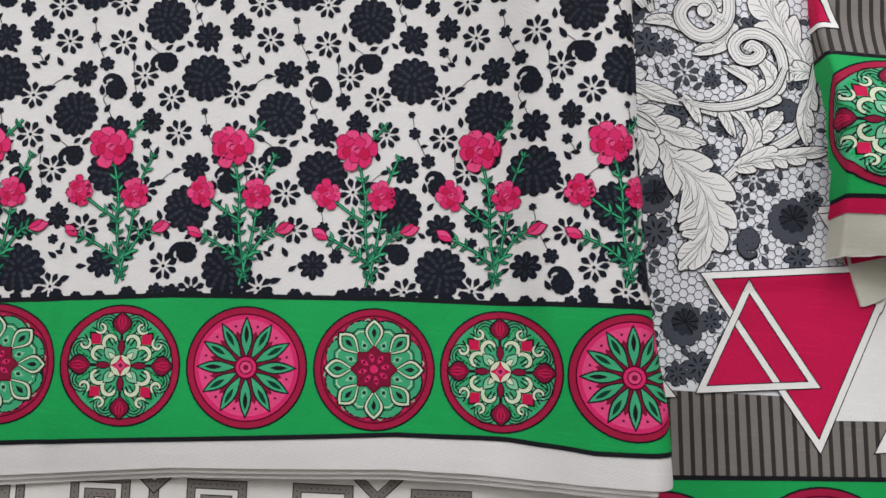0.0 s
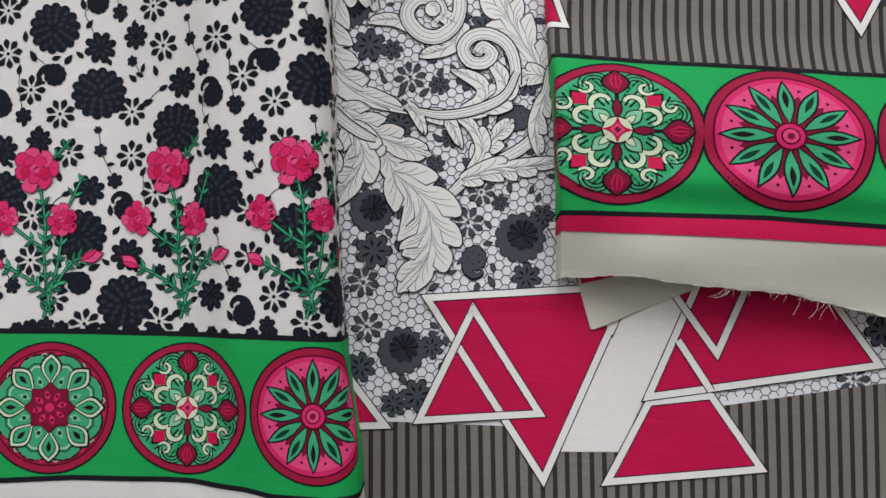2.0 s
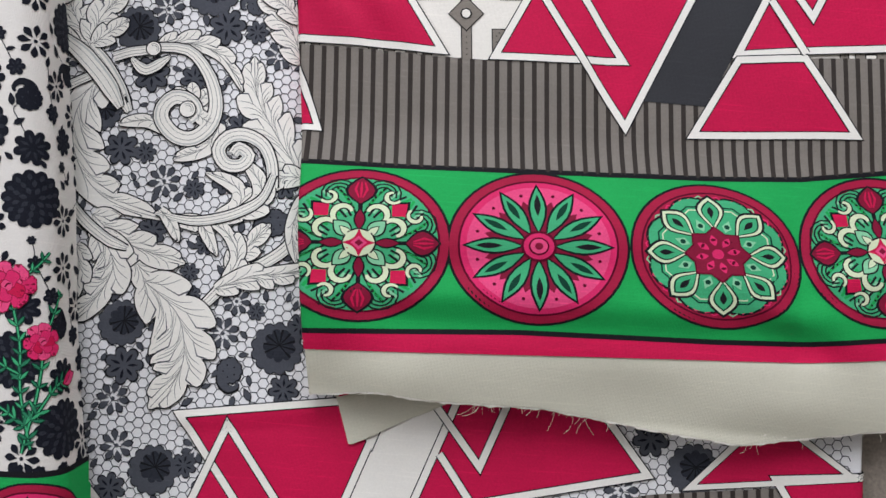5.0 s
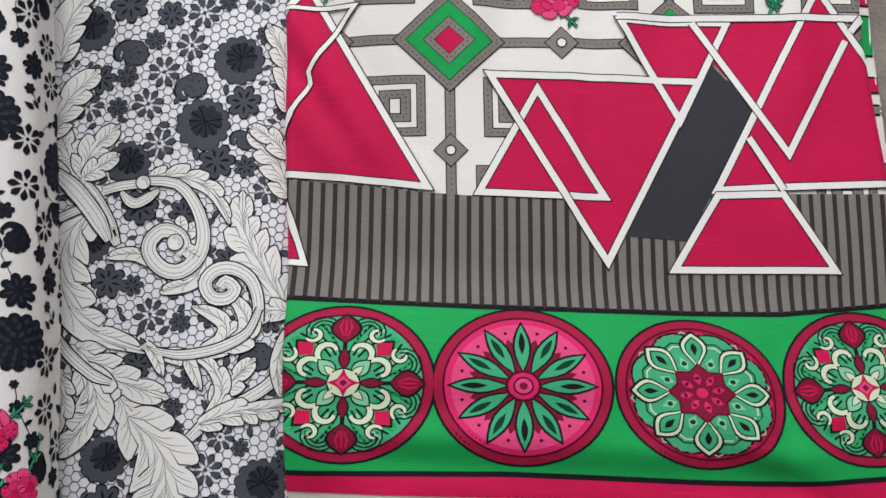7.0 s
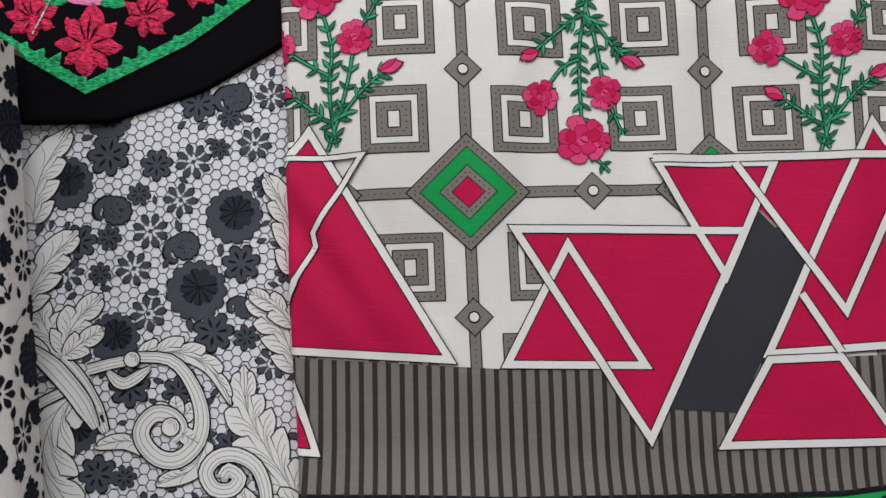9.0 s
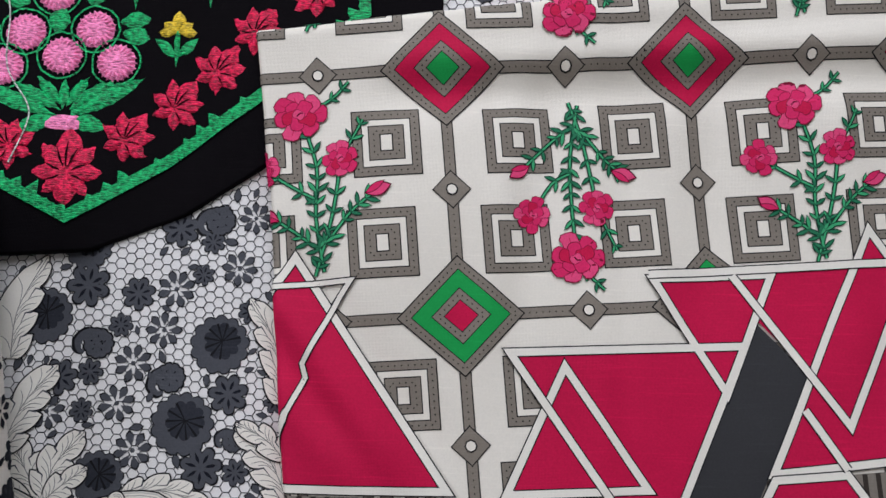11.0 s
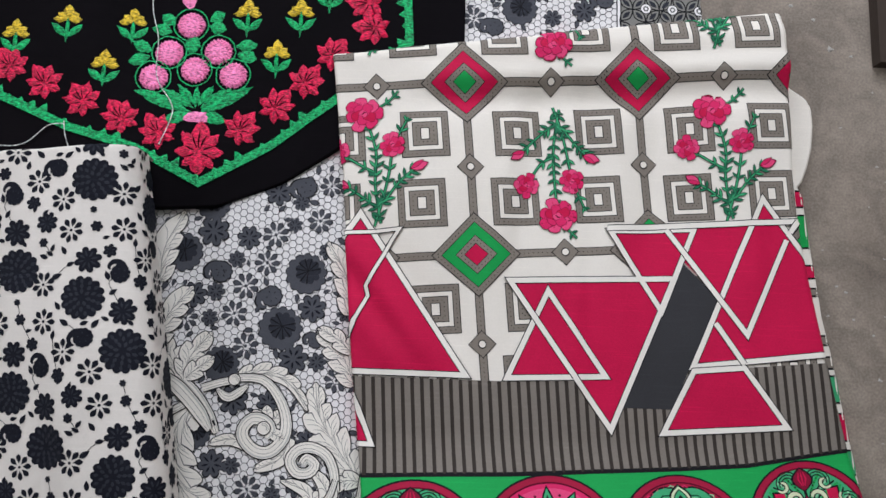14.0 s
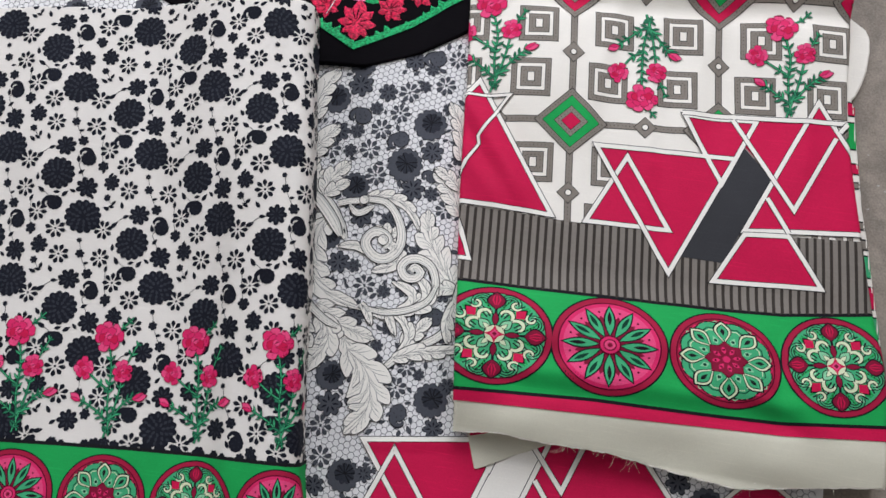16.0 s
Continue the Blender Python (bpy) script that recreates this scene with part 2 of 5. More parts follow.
class Cloth:
    """A laid cloth: plan edges, a height, and edges that turn down over its own thickness."""

    def __init__(self, x0, x1, y0, y1, height, turn, step=5.0):
        self.x0, self.x1, self.y0, self.y1 = x0, x1, y0, y1
        self.table = None
        self.round = max(t[0] for t in turn) > 4
        self.height, self.turn, self.step = height, turn, step   # turn: left, right, bottom, top as (radius, drop)

    def place(self, P, lift):
        P = np.array(P, float)
        u, v = P[:, 0].copy(), P[:, 1].copy()
        gone = np.zeros(len(u), bool)
        xl, xr = self.x0(v), self.x1(v)
        yl, yr = self.y0(u), self.y1(u)
        cu, cv = np.clip(u, xl, xr), np.clip(v, yl, yr)
        z = self.height(cu, cv)
        X, Y = cu.copy(), cv.copy()
        Z = z.copy()
        up = np.ones(len(u))
        for axis, sign, d, (r, drop) in ((0, -1, xl - u, self.turn[0]), (0, 1, u - xr, self.turn[1]),
                                         (1, -1, yl - v, self.turn[2]), (1, 1, v - yr, self.turn[3])):
            d = np.maximum(d, 0)
            ang = np.minimum(d / r, math.pi / 2)
            way = (X, Y)[axis]
            way += sign * (r + lift) * np.sin(ang)
            Z -= r * (1 - np.cos(ang)) + np.maximum(0, d - r * math.pi / 2)
            up *= np.cos(ang)
            gone |= d > r * math.pi / 2 + drop
        Z += lift * up
        return np.stack([X, Y, Z], 1), gone

    def turned(self, p, d2):
        """Whether a point lies on a turned edge that still shows."""
        if self.table is None:
            k = np.arange(-400, 1001, dtype=float)
            self.table = [f(k).tolist() for f in (self.x0, self.x1, self.y0, self.y1)]
        i, j = min(1400, max(0, int(p[1]) + 400)), min(1400, max(0, int(p[0]) + 400))
        a, b, c, e = self.table
        for d, (r, _) in zip((a[i] - p[0], p[0] - b[i], c[j] - p[1], p[1] - e[j]), self.turn):
            if d > -0.5:
                return d < r * 1.5 and d2 > 0.45 * r
        return False

    def lines(self, lo, hi, r0, r1):
        """Offsets across: the turned edge, the flat, the other turned edge."""
        def edge(r, drop):
            full = r * math.pi / 2
            a = list(np.linspace(0, full, 9)[1:])
            return a + ([full + drop] if drop > 0.01 else [])
        n = max(2, int((hi - lo) / self.step))
        return [(0.0, -e) for e in reversed(edge(*r0))] + [(k / n, 0.0) for k in range(n + 1)] + [(1.0, e) for e in edge(*r1)]

    def sheet(self, name, mat, parent=None, lift=0.0):
        xm = (self.x0(np.array([0.0]))[0], self.x1(np.array([0.0]))[0])
        ys = np.linspace(-200, 800, 60)
        wide = float(np.max(self.x1(ys) - self.x0(ys)))
        xs = np.linspace(min(self.x0(ys)), max(self.x1(ys)), 60)
        tall = float(np.max(self.y1(xs) - self.y0(xs)))
        cols = self.lines(0, wide, self.turn[0], self.turn[1])
        rows = self.lines(0, tall, self.turn[2], self.turn[3])
        P = []
        xa, xb = float(min(self.x0(ys))), float(max(self.x1(ys)))
        for fr, orow in rows:
            for fc, oc in cols:
                u = xa + (xb - xa) * fc
                for _ in range(3):
                    v = self.y0(u) + (self.y1(u) - self.y0(u)) * fr + orow
                    vv = min(max(v, self.y0(u)), self.y1(u))
                    u = self.x0(vv) + (self.x1(vv) - self.x0(vv)) * fc + oc
                P.append((u, v))
        V, _ = self.place(P, lift)
        n = len(cols)
        F = [(r * n + c, r * n + c + 1, (r + 1) * n + c + 1, (r + 1) * n + c) for r in range(len(rows) - 1) for c in range(n - 1)]
        me = bpy.data.meshes.new(name)
        me.from_pydata((V / 1000).tolist(), [], F)
        me.polygons.foreach_set("use_smooth", [True] * len(F))
        me.materials.append(M[mat])
        ob = new(name, me)
        ob.parent = parent
        return ob


class Ink:
    """Gathers printed (or stitched) shapes and lays them on a cloth as one mesh."""

    def __init__(self, cloth, base=0, thick=0.0):
        self.cloth, self.base, self.thick = cloth, base, thick
        self.V, self.T, self.mats, self.slot = [], [], [], []
        self.lifts = []
        self.frame_at((0, 0))

    def frame_at(self, o, ax=(1, 0), ay=(0, 1)):
        self.o, self.ax, self.ay = o, ax, ay
        return self

    def to(self, p):
        return (self.o[0] + self.ax[0] * p[0] + self.ay[0] * p[1], self.o[1] + self.ax[1] * p[0] + self.ay[1] * p[1])

    def put(self, V, T, mat, layer):
        V = [self.to(p) for p in V]
        P = np.array(V)
        c = self.cloth
        near = (P[:, 0] < c.x0(P[:, 1])) | (P[:, 0] > c.x1(P[:, 1])) | (P[:, 1] < c.y0(P[:, 0])) | (P[:, 1] > c.y1(P[:, 0]))
        V, T = refine(V, T, 4.0, c.turned if c.round and near.any() else None)
        k = len(self.V)
        self.V += V
        self.lifts += [0.25 + 0.055 * (layer + self.base) + self.thick] * len(V)
        self.T += [(a + k, b + k, c + k) for a, b, c in T]
        if mat not in self.mats:
            self.mats.append(mat)
        self.slot += [self.mats.index(mat)] * len(T)

    def fan(self, c, ring, mat, layer):
        n = len(ring)
        self.put([c] + list(ring), [(0, 1 + i, 1 + (i + 1) % n) for i in range(n)], mat, layer)

    def poly(self, pts, mat, layer):
        tri = tessellate([[Vector((*p, 0)) for p in pts]])
        self.put(pts, tri, mat, layer)

    def stroke(self, pts, width, mat, layer, closed=False):
        """A line of a width, or of a width for each point."""
        pts = [np.array(p, float) for p in pts]
        n = len(pts)
        w = [width] * n if not hasattr(width, "__len__") else width
        V = []
        for i in range(n):
            a = pts[i - 1] if (i or closed) else pts[i]
            b = pts[(i + 1) % n] if (i < n - 1 or closed) else pts[i]
            d1, d2 = pts[i] - a, b - pts[i]
            l1, l2 = np.hypot(*d1), np.hypot(*d2)
            d1 = d1 / l1 if l1 > 1e-9 else d2 / max(l2, 1e-9)
            d2 = d2 / l2 if l2 > 1e-9 else d1
            m = d1 + d2
            lm = max(np.hypot(*m), 0.3)
            m = m / lm
            k = min(2.2, 1 / max(0.3, float(np.dot(m, d1))))
            nrm = np.array((-m[1], m[0])) * k * w[i] / 2
            V += [tuple(pts[i] + nrm), tuple(pts[i] - nrm)]
        T = []
        for i in range(n if closed else n - 1):
            a, b = 2 * i, 2 * ((i + 1) % n)
            T += [(a, a + 1, b), (a + 1, b + 1, b)]
        self.put(V, T, mat, layer)

    def done(self, name, parent=None, label="", kind=""):
        V = np.array(self.V)
        W, gone = self.cloth.place(V, np.array(self.lifts))
        T, S = np.array(self.T), np.array(self.slot)
        keep = ~(gone[T].all(axis=1))
        T, S = T[keep], S[keep]
        if not len(T):
            return None
        a, b, c = (V[T[:, k]] for k in range(3))
        flip = ((b - a)[:, 0] * (c - a)[:, 1] - (b - a)[:, 1] * (c - a)[:, 0]) < 0
        T[flip] = T[flip][:, ::-1]
        used, inv = np.unique(T, return_inverse=True)
        me = bpy.data.meshes.new(name)
        me.from_pydata((W[used] / 1000).tolist(), [], inv.reshape(-1, 3).tolist())
        for m in self.mats:
            me.materials.append(M[m])
        me.polygons.foreach_set("material_index", S.tolist())
        me.polygons.foreach_set("use_smooth", [True] * len(S))
        ob = new(name, me)
        ob.parent = parent
        return tagged(ob, label, kind=kind)


def tessellate(loops):
    from mathutils.geometry import tessellate_polygon
    return [tuple(t) for t in tessellate_polygon(loops)]


def ell(c, rx, ry, rot=0.0, n=16):
    ca, sa = math.cos(rot), math.sin(rot)
    return [(c[0] + rx * math.cos(a) * ca - ry * math.sin(a) * sa, c[1] + rx * math.cos(a) * sa + ry * math.sin(a) * ca)
            for a in (2 * math.pi * k / n for k in range(n))]


def scallop(c, r, lobes, amp, rot=0.0, n=6, sx=1.0):
    out = []
    for k in range(lobes * n):
        a = 2 * math.pi * k / (lobes * n)
        q = r * (1 - amp + amp * abs(math.sin(a * lobes / 2)) ** 0.7 * 1.0)
        out.append((c[0] + sx * q * math.cos(a + rot), c[1] + q * math.sin(a + rot)))
    return out


def lens(p, q, w, n=6, full=0.5):
    """A pointed leaf from p to q."""
    p, q = np.array(p, float), np.array(q, float)
    d = q - p
    nrm = np.array((-d[1], d[0])) / max(np.hypot(*d), 1e-9)
    ts = [k / n for k in range(n + 1)]
    prof = [math.sin(math.pi * t ** (math.log(0.5) / math.log(full))) for t in ts]
    return [tuple(p + d * t + nrm * w / 2 * f) for t, f in zip(ts, prof)] + [tuple(p + d * t - nrm * w / 2 * f) for t, f in list(zip(ts, prof))[-2:0:-1]]


def mid(ring):
    return (sum(p[0] for p in ring) / len(ring), sum(p[1] for p in ring) / len(ring))


def smooth(pts, n=5):
    """Catmull-Rom through the points."""
    pts = [np.array(p, float) for p in pts]
    out = []
    for i in range(len(pts) - 1):
        p0, p1, p2, p3 = pts[max(i - 1, 0)], pts[i], pts[i + 1], pts[min(i + 2, len(pts) - 1)]
        for k in range(n):
            t = k / n
            out.append(tuple(0.5 * (2 * p1 + (p2 - p0) * t + (2 * p0 - 5 * p1 + 4 * p2 - p3) * t * t + (3 * p1 - p0 - 3 * p2 + p3) * t ** 3)))
    return out + [tuple(pts[-1])]


def polar(a, r):
    return (r * math.cos(a), r * math.sin(a))


# ---------------------------------------------------------------- printed motifs
def leaf(ink, p, q, w, fill="leafgreen", line="greendark", layer=1, rim=0.7):
    big = lens((p[0] - (q[0] - p[0]) * 0.06, p[1] - (q[1] - p[1]) * 0.06), (q[0] + (q[0] - p[0]) * 0.08, q[1] + (q[1] - p[1]) * 0.08), w + rim * 2)
    ink.fan(mid(big), big, line, layer)
    small = lens(p, q, w)
    ink.fan(mid(small), small, fill, layer + 1)


def rose(ink, c, r, rot=0.0, layer=3):
    """A full rose seen from above: whorls of blunt, overlapping petals with fine dark edges and a deeper heart."""
    k = 0
    for n, far, size, tone in ((7, 0.60, 0.42, 0), (5, 0.33, 0.33, 1), (1, 0.05, 0.22, 0)):
        for i in range(n):
            a = rot + 2 * math.pi * (i + 0.37 * tone + 0.16 * math.sin(5 * i + r)) / n
            f = far * (1 + 0.14 * math.sin(3.1 * i + 7 * rot))
            q = (c[0] + f * r * math.cos(a), c[1] + f * r * math.sin(a))
            ring = []
            for j in range(14):
                b = 2 * math.pi * j / 14
                blunt = 1 + 0.16 * math.cos(2 * b) - 0.10 * math.cos(4 * b) + 0.05 * math.sin(3 * b + i)
                ring.append((q[0] + size * r * blunt * math.cos(a + b), q[1] + size * r * blunt * math.sin(a + b) * 0.95))
            layer_k = layer + 0.4 * k
            ink.fan(q, [(q[0] + (p[0] - q[0]) * 1.09, q[1] + (p[1] - q[1]) * 1.09) for p in ring], "maroon", layer_k)
            ink.fan(q, ring, ("crimson" if i % 2 else "pink") if tone else "pink" if i % 3 else "pinklight", layer_k + 0.2)
            if tone == 0 and n > 3:
                ink.stroke([(q[0] - 0.25 * size * r * math.cos(a), q[1] - 0.25 * size * r * math.sin(a)), (q[0] + 0.55 * size * r * math.cos(a + 0.2), q[1] + 0.55 * size * r * math.sin(a + 0.2))], [0.05 * r, 0.02 * r], "crimson", layer_k + 0.3)
            k += 1
    ink.stroke([(c[0] - 0.12 * r, c[1] - 0.05 * r), (c[0], c[1] + 0.08 * r), (c[0] + 0.14 * r, c[1] + 0.08 * r)], 0.06 * r, "wine", layer + 0.4 * k)


def bud(ink, c, r, ang, layer=3):
    d = polar(ang, r * 1.25)
    n = polar(ang + math.pi / 2, r * 0.6)
    leaf(ink, (c[0] - d[0], c[1] - d[1]), (c[0] + d[0], c[1] + d[1]), r * 1.25, "pinklight", "wine", layer)
    leaf(ink, (c[0] - d[0], c[1] - d[1]), (c[0] + d[0] * 0.6 + n[0], c[1] + d[1] * 0.6 + n[1]), r * 0.6, "pink", "wine", layer + 2, 0.4)


def twig(ink, pts, s, layer=0, leaves=4, size=6.0, width=1.25):
    path = smooth(pts, 4)
    ink.stroke(path, width * s + 1.2, "greendark", layer)
    ink.stroke(path, width * s * 0.85, "greenmid", layer + 1)
    n = len(path)
    for k in range(leaves):
        i = int((0.12 + 0.8 * k / max(1, leaves - 1)) * (n - 2))
        a, b = path[i], path[i + 1]
        ang = math.atan2(b[1] - a[1], b[0] - a[0])
        for side in (-1, 1):
            t = ang + side * (0.75 + 0.25 * ((k * 7 + side) % 3) / 2)
            L = 1.05 * size * s * (0.8 + 0.3 * ((k * 5 + side * 2) % 4) / 3)
            leaf(ink, a, (a[0] + L * math.cos(t), a[1] + L * math.sin(t)), L * 0.23, "leafgreen" if (k + side) % 3 else "greenmid", "greendark", layer + 2, 0.6)


def sprig(cloth, parent, base, up, side, base_layer=0, s=1.0, heads=((-13, 88), (-33, 58), (10, 62), (31, 44), (-29, 32))):
    """A rose sprig: base of the stems, the way up (full height) and the way across (per mm)."""
    ink = Ink(cloth, base_layer).frame_at(base, side, up)
    head, s1, s2, b1, b2 = heads
    twig(ink, [(2, 0), (-3, 30), (-3, 58), head], s, 0, 10, 7)
    twig(ink, [(-3, -2), (4, 22), (8, 42), s2], s, 0, 6, 6.5)
    twig(ink, [(3, 15), (16, 32), b1], s, 0, 6, 7, 1.2)
    twig(ink, [(-1, 12), (-14, 22), b2], s, 0, 5, 7, 1.2)
    twig(ink, [(-3, 40), (-14, 46), s1], s, 0, 3, 6, 1.2)
    twig(ink, [head, (4, 96), (14, 106)], s, 0, 4, 6, 1.0)
    twig(ink, [s2, (18, 76), (22, 84)], s, 0, 3, 6, 1.0)
    rose(ink, head, 13.8, 1.7, 5)
    rose(ink, s1, 9.6, 0.6, 5)
    rose(ink, s2, 9.6, 2.2, 5)
    bud(ink, b1, 5.5, 0.3, 5)
    bud(ink, b2, 5.0, 2.6, 5)
    return ink.done("rose_sprig", parent, "pink rose sprig with green leaves")


def medallion_disc(ink, red="ring", inner="greenmid"):
    ink.fan((0, 0), ell((0, 0), 1.02, 1.02, 0, 48), "ink", 0)
    ink.fan((0, 0), ell((0, 0), 0.99, 0.99, 0, 48), red, 1)
    ink.fan((0, 0), ell((0, 0), 0.895, 0.895, 0, 48), "wine", 2)
    ink.fan((0, 0), ell((0, 0), 0.87, 0.87, 0, 48), inner, 3)


def scroll_c(ink, c, r, a0, sweep, w, mat, layer):
    pts = [(c[0] + r * (1 - 0.45 * k / 12) * math.cos(a0 + sweep * k / 12), c[1] + r * (1 - 0.45 * k / 12) * math.sin(a0 + sweep * k / 12)) for k in range(13)]
    ink.stroke(pts, [(w + 0.035) * (1 - 0.4 * abs(k / 6 - 1)) for k in range(13)], "ink", layer)
    ink.stroke(pts, [w * (1 - 0.45 * abs(k / 6 - 1)) for k in range(13)], mat, layer + 1)


def medallion_scrolls(ink):
    medallion_disc(ink)
    for k in range(4):
        a = k * math.pi / 2
        # arcs behind
        for j in range(3):
            for side in (-1, 1):
                pts = [(lambda t, rr: polar(a + side * (0.10 + 0.16 * j + 0.26 * t), rr))(t, 0.36 + 0.45 * t) for t in (0, 0.25, 0.5, 0.75, 1)]
                ink.stroke(pts, 0.028, "ink", 4)
                ink.stroke([(lambda q: (q[0] + (0.10 + 0.05 * j) * math.cos(u), q[1] + (0.10 + 0.05 * j) * math.sin(u)))(polar(a + side * 0.36, 0.70)) for u in np.linspace(a - 1.9, a + 1.9, 9)], 0.02, "ink", 4.4)
                pts = [polar(a + side * (0.16 + 0.2 * j + 0.2 * t), 0.42 + 0.40 * t) for t in (0, 0.3, 0.6, 1)]
                ink.stroke(pts, 0.035, "greenpale" if j == 1 else "green", 4)
        # bud on the axis
        p, q = polar(a, 0.52), polar(a, 0.88)
        leaf(ink, p, q, 0.30, "maroon", "ink", 6, 0.035)
        for f in (-0.09, 0.0, 0.09):
            ink.stroke([polar(a + f * 0.4, 0.60), polar(a + f, 0.72), polar(a + f * 0.5, 0.82)], [0.015, 0.03, 0.015], "crimson", 8)
        ink.stroke([polar(a, 0.2), polar(a, 0.54)], 0.05, "ink", 5)
        leaf(ink, polar(a, 0.17), polar(a, 0.44), 0.10, "maroon", "ink", 6, 0.02)
        # heart scrolls either side of the axis
        for side in (-1, 1):
            b = a + side * 0.42
            scroll_c(ink, polar(b, 0.42), 0.155, a + (math.pi if side < 0 else math.pi), side * -4.4, 0.07, "ivory", 7)
            scroll_c(ink, polar(a + side * 0.52, 0.72), 0.10, a + side * 2.2, side * 4.2, 0.05, "ivory", 7)
        # diagonal squares and leaves
        d = a + math.pi / 4
        sq = [polar(d, 0.50), polar(d + 0.19, 0.62), polar(d, 0.74), polar(d - 0.19, 0.62)]
        ink.fan(polar(d, 0.62), [(x * 1.06, y * 1.06) for x, y in sq], "ink", 6)
        ink.fan(polar(d, 0.62), sq, "crimson", 7)
        leaf(ink, polar(d, 0.12), polar(d, 0.40), 0.17, "greenpale", "ink", 9, 0.02)
        leaf(ink, polar(d, 0.10), polar(d, 0.30), 0.08, "ivory", "greendark", 11, 0.012)
    ink.fan((0, 0), ell((0, 0), 0.19, 0.19, 0, 20), "ink", 12)
    ink.fan((0, 0), ell((0, 0), 0.17, 0.17, 0, 20), "crimson", 13)
    for k in range(4):
        a = k * math.pi / 2 + math.pi / 4
        ring = lens(polar(a - 0.75, 0.175), polar(a + 0.75, 0.175), 0.085)
        ink.fan(mid(ring), ring, "ivory", 14)
    ink.fan((0, 0), [polar(k * math.pi / 2, 0.09) for k in range(4)], "pinklight", 15)
    ink.fan((0, 0), [polar(k * math.pi / 2, 0.045) for k in range(4)], "maroon", 16)


def medallion_petals(ink):
    medallion_disc(ink, "ring", "pink")
    ink.fan((0, 0), ell((0, 0), 0.80, 0.80, 0, 40), "pinklight", 4)
    ink.fan((0, 0), ell((0, 0), 0.30, 0.30, 0, 24), "maroon", 5)
    for k in range(12):
        a = k * math.pi / 6
        wedge = [polar(a + math.pi / 12, 0.12), polar(a + 0.10, 0.5), polar(a + math.pi / 12, 0.62), polar(a + math.pi / 6 - 0.10, 0.5)]
        ink.fan(mid(wedge), wedge, "maroon", 5)
        leaf(ink, polar(a, 0.19), polar(a, 0.80), 0.165, "greenmid", "ink", 6, 0.028)
        inner = lens(polar(a, 0.40), polar(a, 0.70), 0.075)
        ink.fan(mid(inner), inner, "greendark" if k % 3 else "ink", 8)
        d = polar(a + math.pi / 12, 0.70)
        ink.fan(d, ell(d, 0.022, 0.022, 0, 6), "wine", 6)
    for r, m in ((0.20, "wine"), (0.17, "pink"), (0.115, "wine"), (0.095, "pinklight"), (0.045, "maroon")):
        ink.fan((0, 0), ell((0, 0), r, r, 0, 20), m, 10 + int((0.2 - r) * 40))


def medallion_lotus(ink):
    medallion_disc(ink, "ring", "ring")
    for k in range(24):
        a = k * math.pi / 12
        ink.stroke([polar(a, 0.83), polar(a + 0.06, 0.80), polar(a + 0.13, 0.84), polar(a + 0.2, 0.81)], 0.018, "greenpale" if k % 3 == 0 else "pink", 4)
    ink.fan((0, 0), scallop((0, 0), 0.86, 8, 0.14, 0), "ink", 4)
    ink.fan((0, 0), scallop((0, 0), 0.83, 8, 0.14, 0), "greenmid", 5)
    ring = [polar(k * math.pi / 24, 0.69 + 0.03 * (k % 2)) for k in range(48)]
    ink.stroke(ring, 0.02, "greendark", 6, True)
    ink.stroke([(x * 0.93, y * 0.93) for x, y in ring], 0.016, "ivory", 6, True)
    for k in range(8):
        a = k * math.pi / 4
        for j, (lo, hi, w, m) in enumerate(((0.30, 0.86, 0.35, "ink"), (0.33, 0.82, 0.30, "ivory"), (0.37, 0.775, 0.225, "greendark"), (0.39, 0.75, 0.19, "greenmid"), (0.50, 0.68, 0.075, "ink"))):
            ring = lens(polar(a, lo), polar(a, hi), w, 8, 0.6)
            ink.fan(mid(ring), ring, m, 7 + j)
        b = a + math.pi / 8
        ring = [polar(b, 0.33), polar(b + 0.14, 0.42), polar(b, 0.52), polar(b - 0.14, 0.42)]
        ink.fan(mid(ring), ring, "greenpale", 8)
        ink.fan(mid(ring), ell(mid(ring), 0.035, 0.035, 0, 6), "greendark", 9)
    ink.fan((0, 0), [polar(k * math.pi / 8, 0.40 if k % 2 == 0 else 0.31) for k in range(16)], "wine", 12)
    ink.fan((0, 0), [polar(k * math.pi / 8, 0.375 if k % 2 == 0 else 0.29) for k in range(16)], "maroon", 13)
    for k in range(8):
        a = k * math.pi / 4 + 0.2
        ring = lens(polar(a, 0.11), polar(a, 0.27), 0.085)
        ink.fan(mid(ring), ring, "pink", 14)
        q = polar(a, 0.2)
        ink.fan(q, ell(q, 0.02, 0.035, a, 6), "wine", 15)
    ink.fan((0, 0), ell((0, 0), 0.07, 0.07, 0, 12), "pink", 16)


MEDALLIONS = (medallion_scrolls, medallion_petals, medallion_lotus)


def medallion(cloth, parent, c, ax, ay, which, base=6):
    ink = Ink(cloth, base).frame_at(c, ax, ay)
    MEDALLIONS[which](ink)
    return ink.done("medallion", parent, ("medallion of ivory scrolls and maroon buds", "pink medallion with twelve green petals", "medallion of eight pale lotus petals")[which])


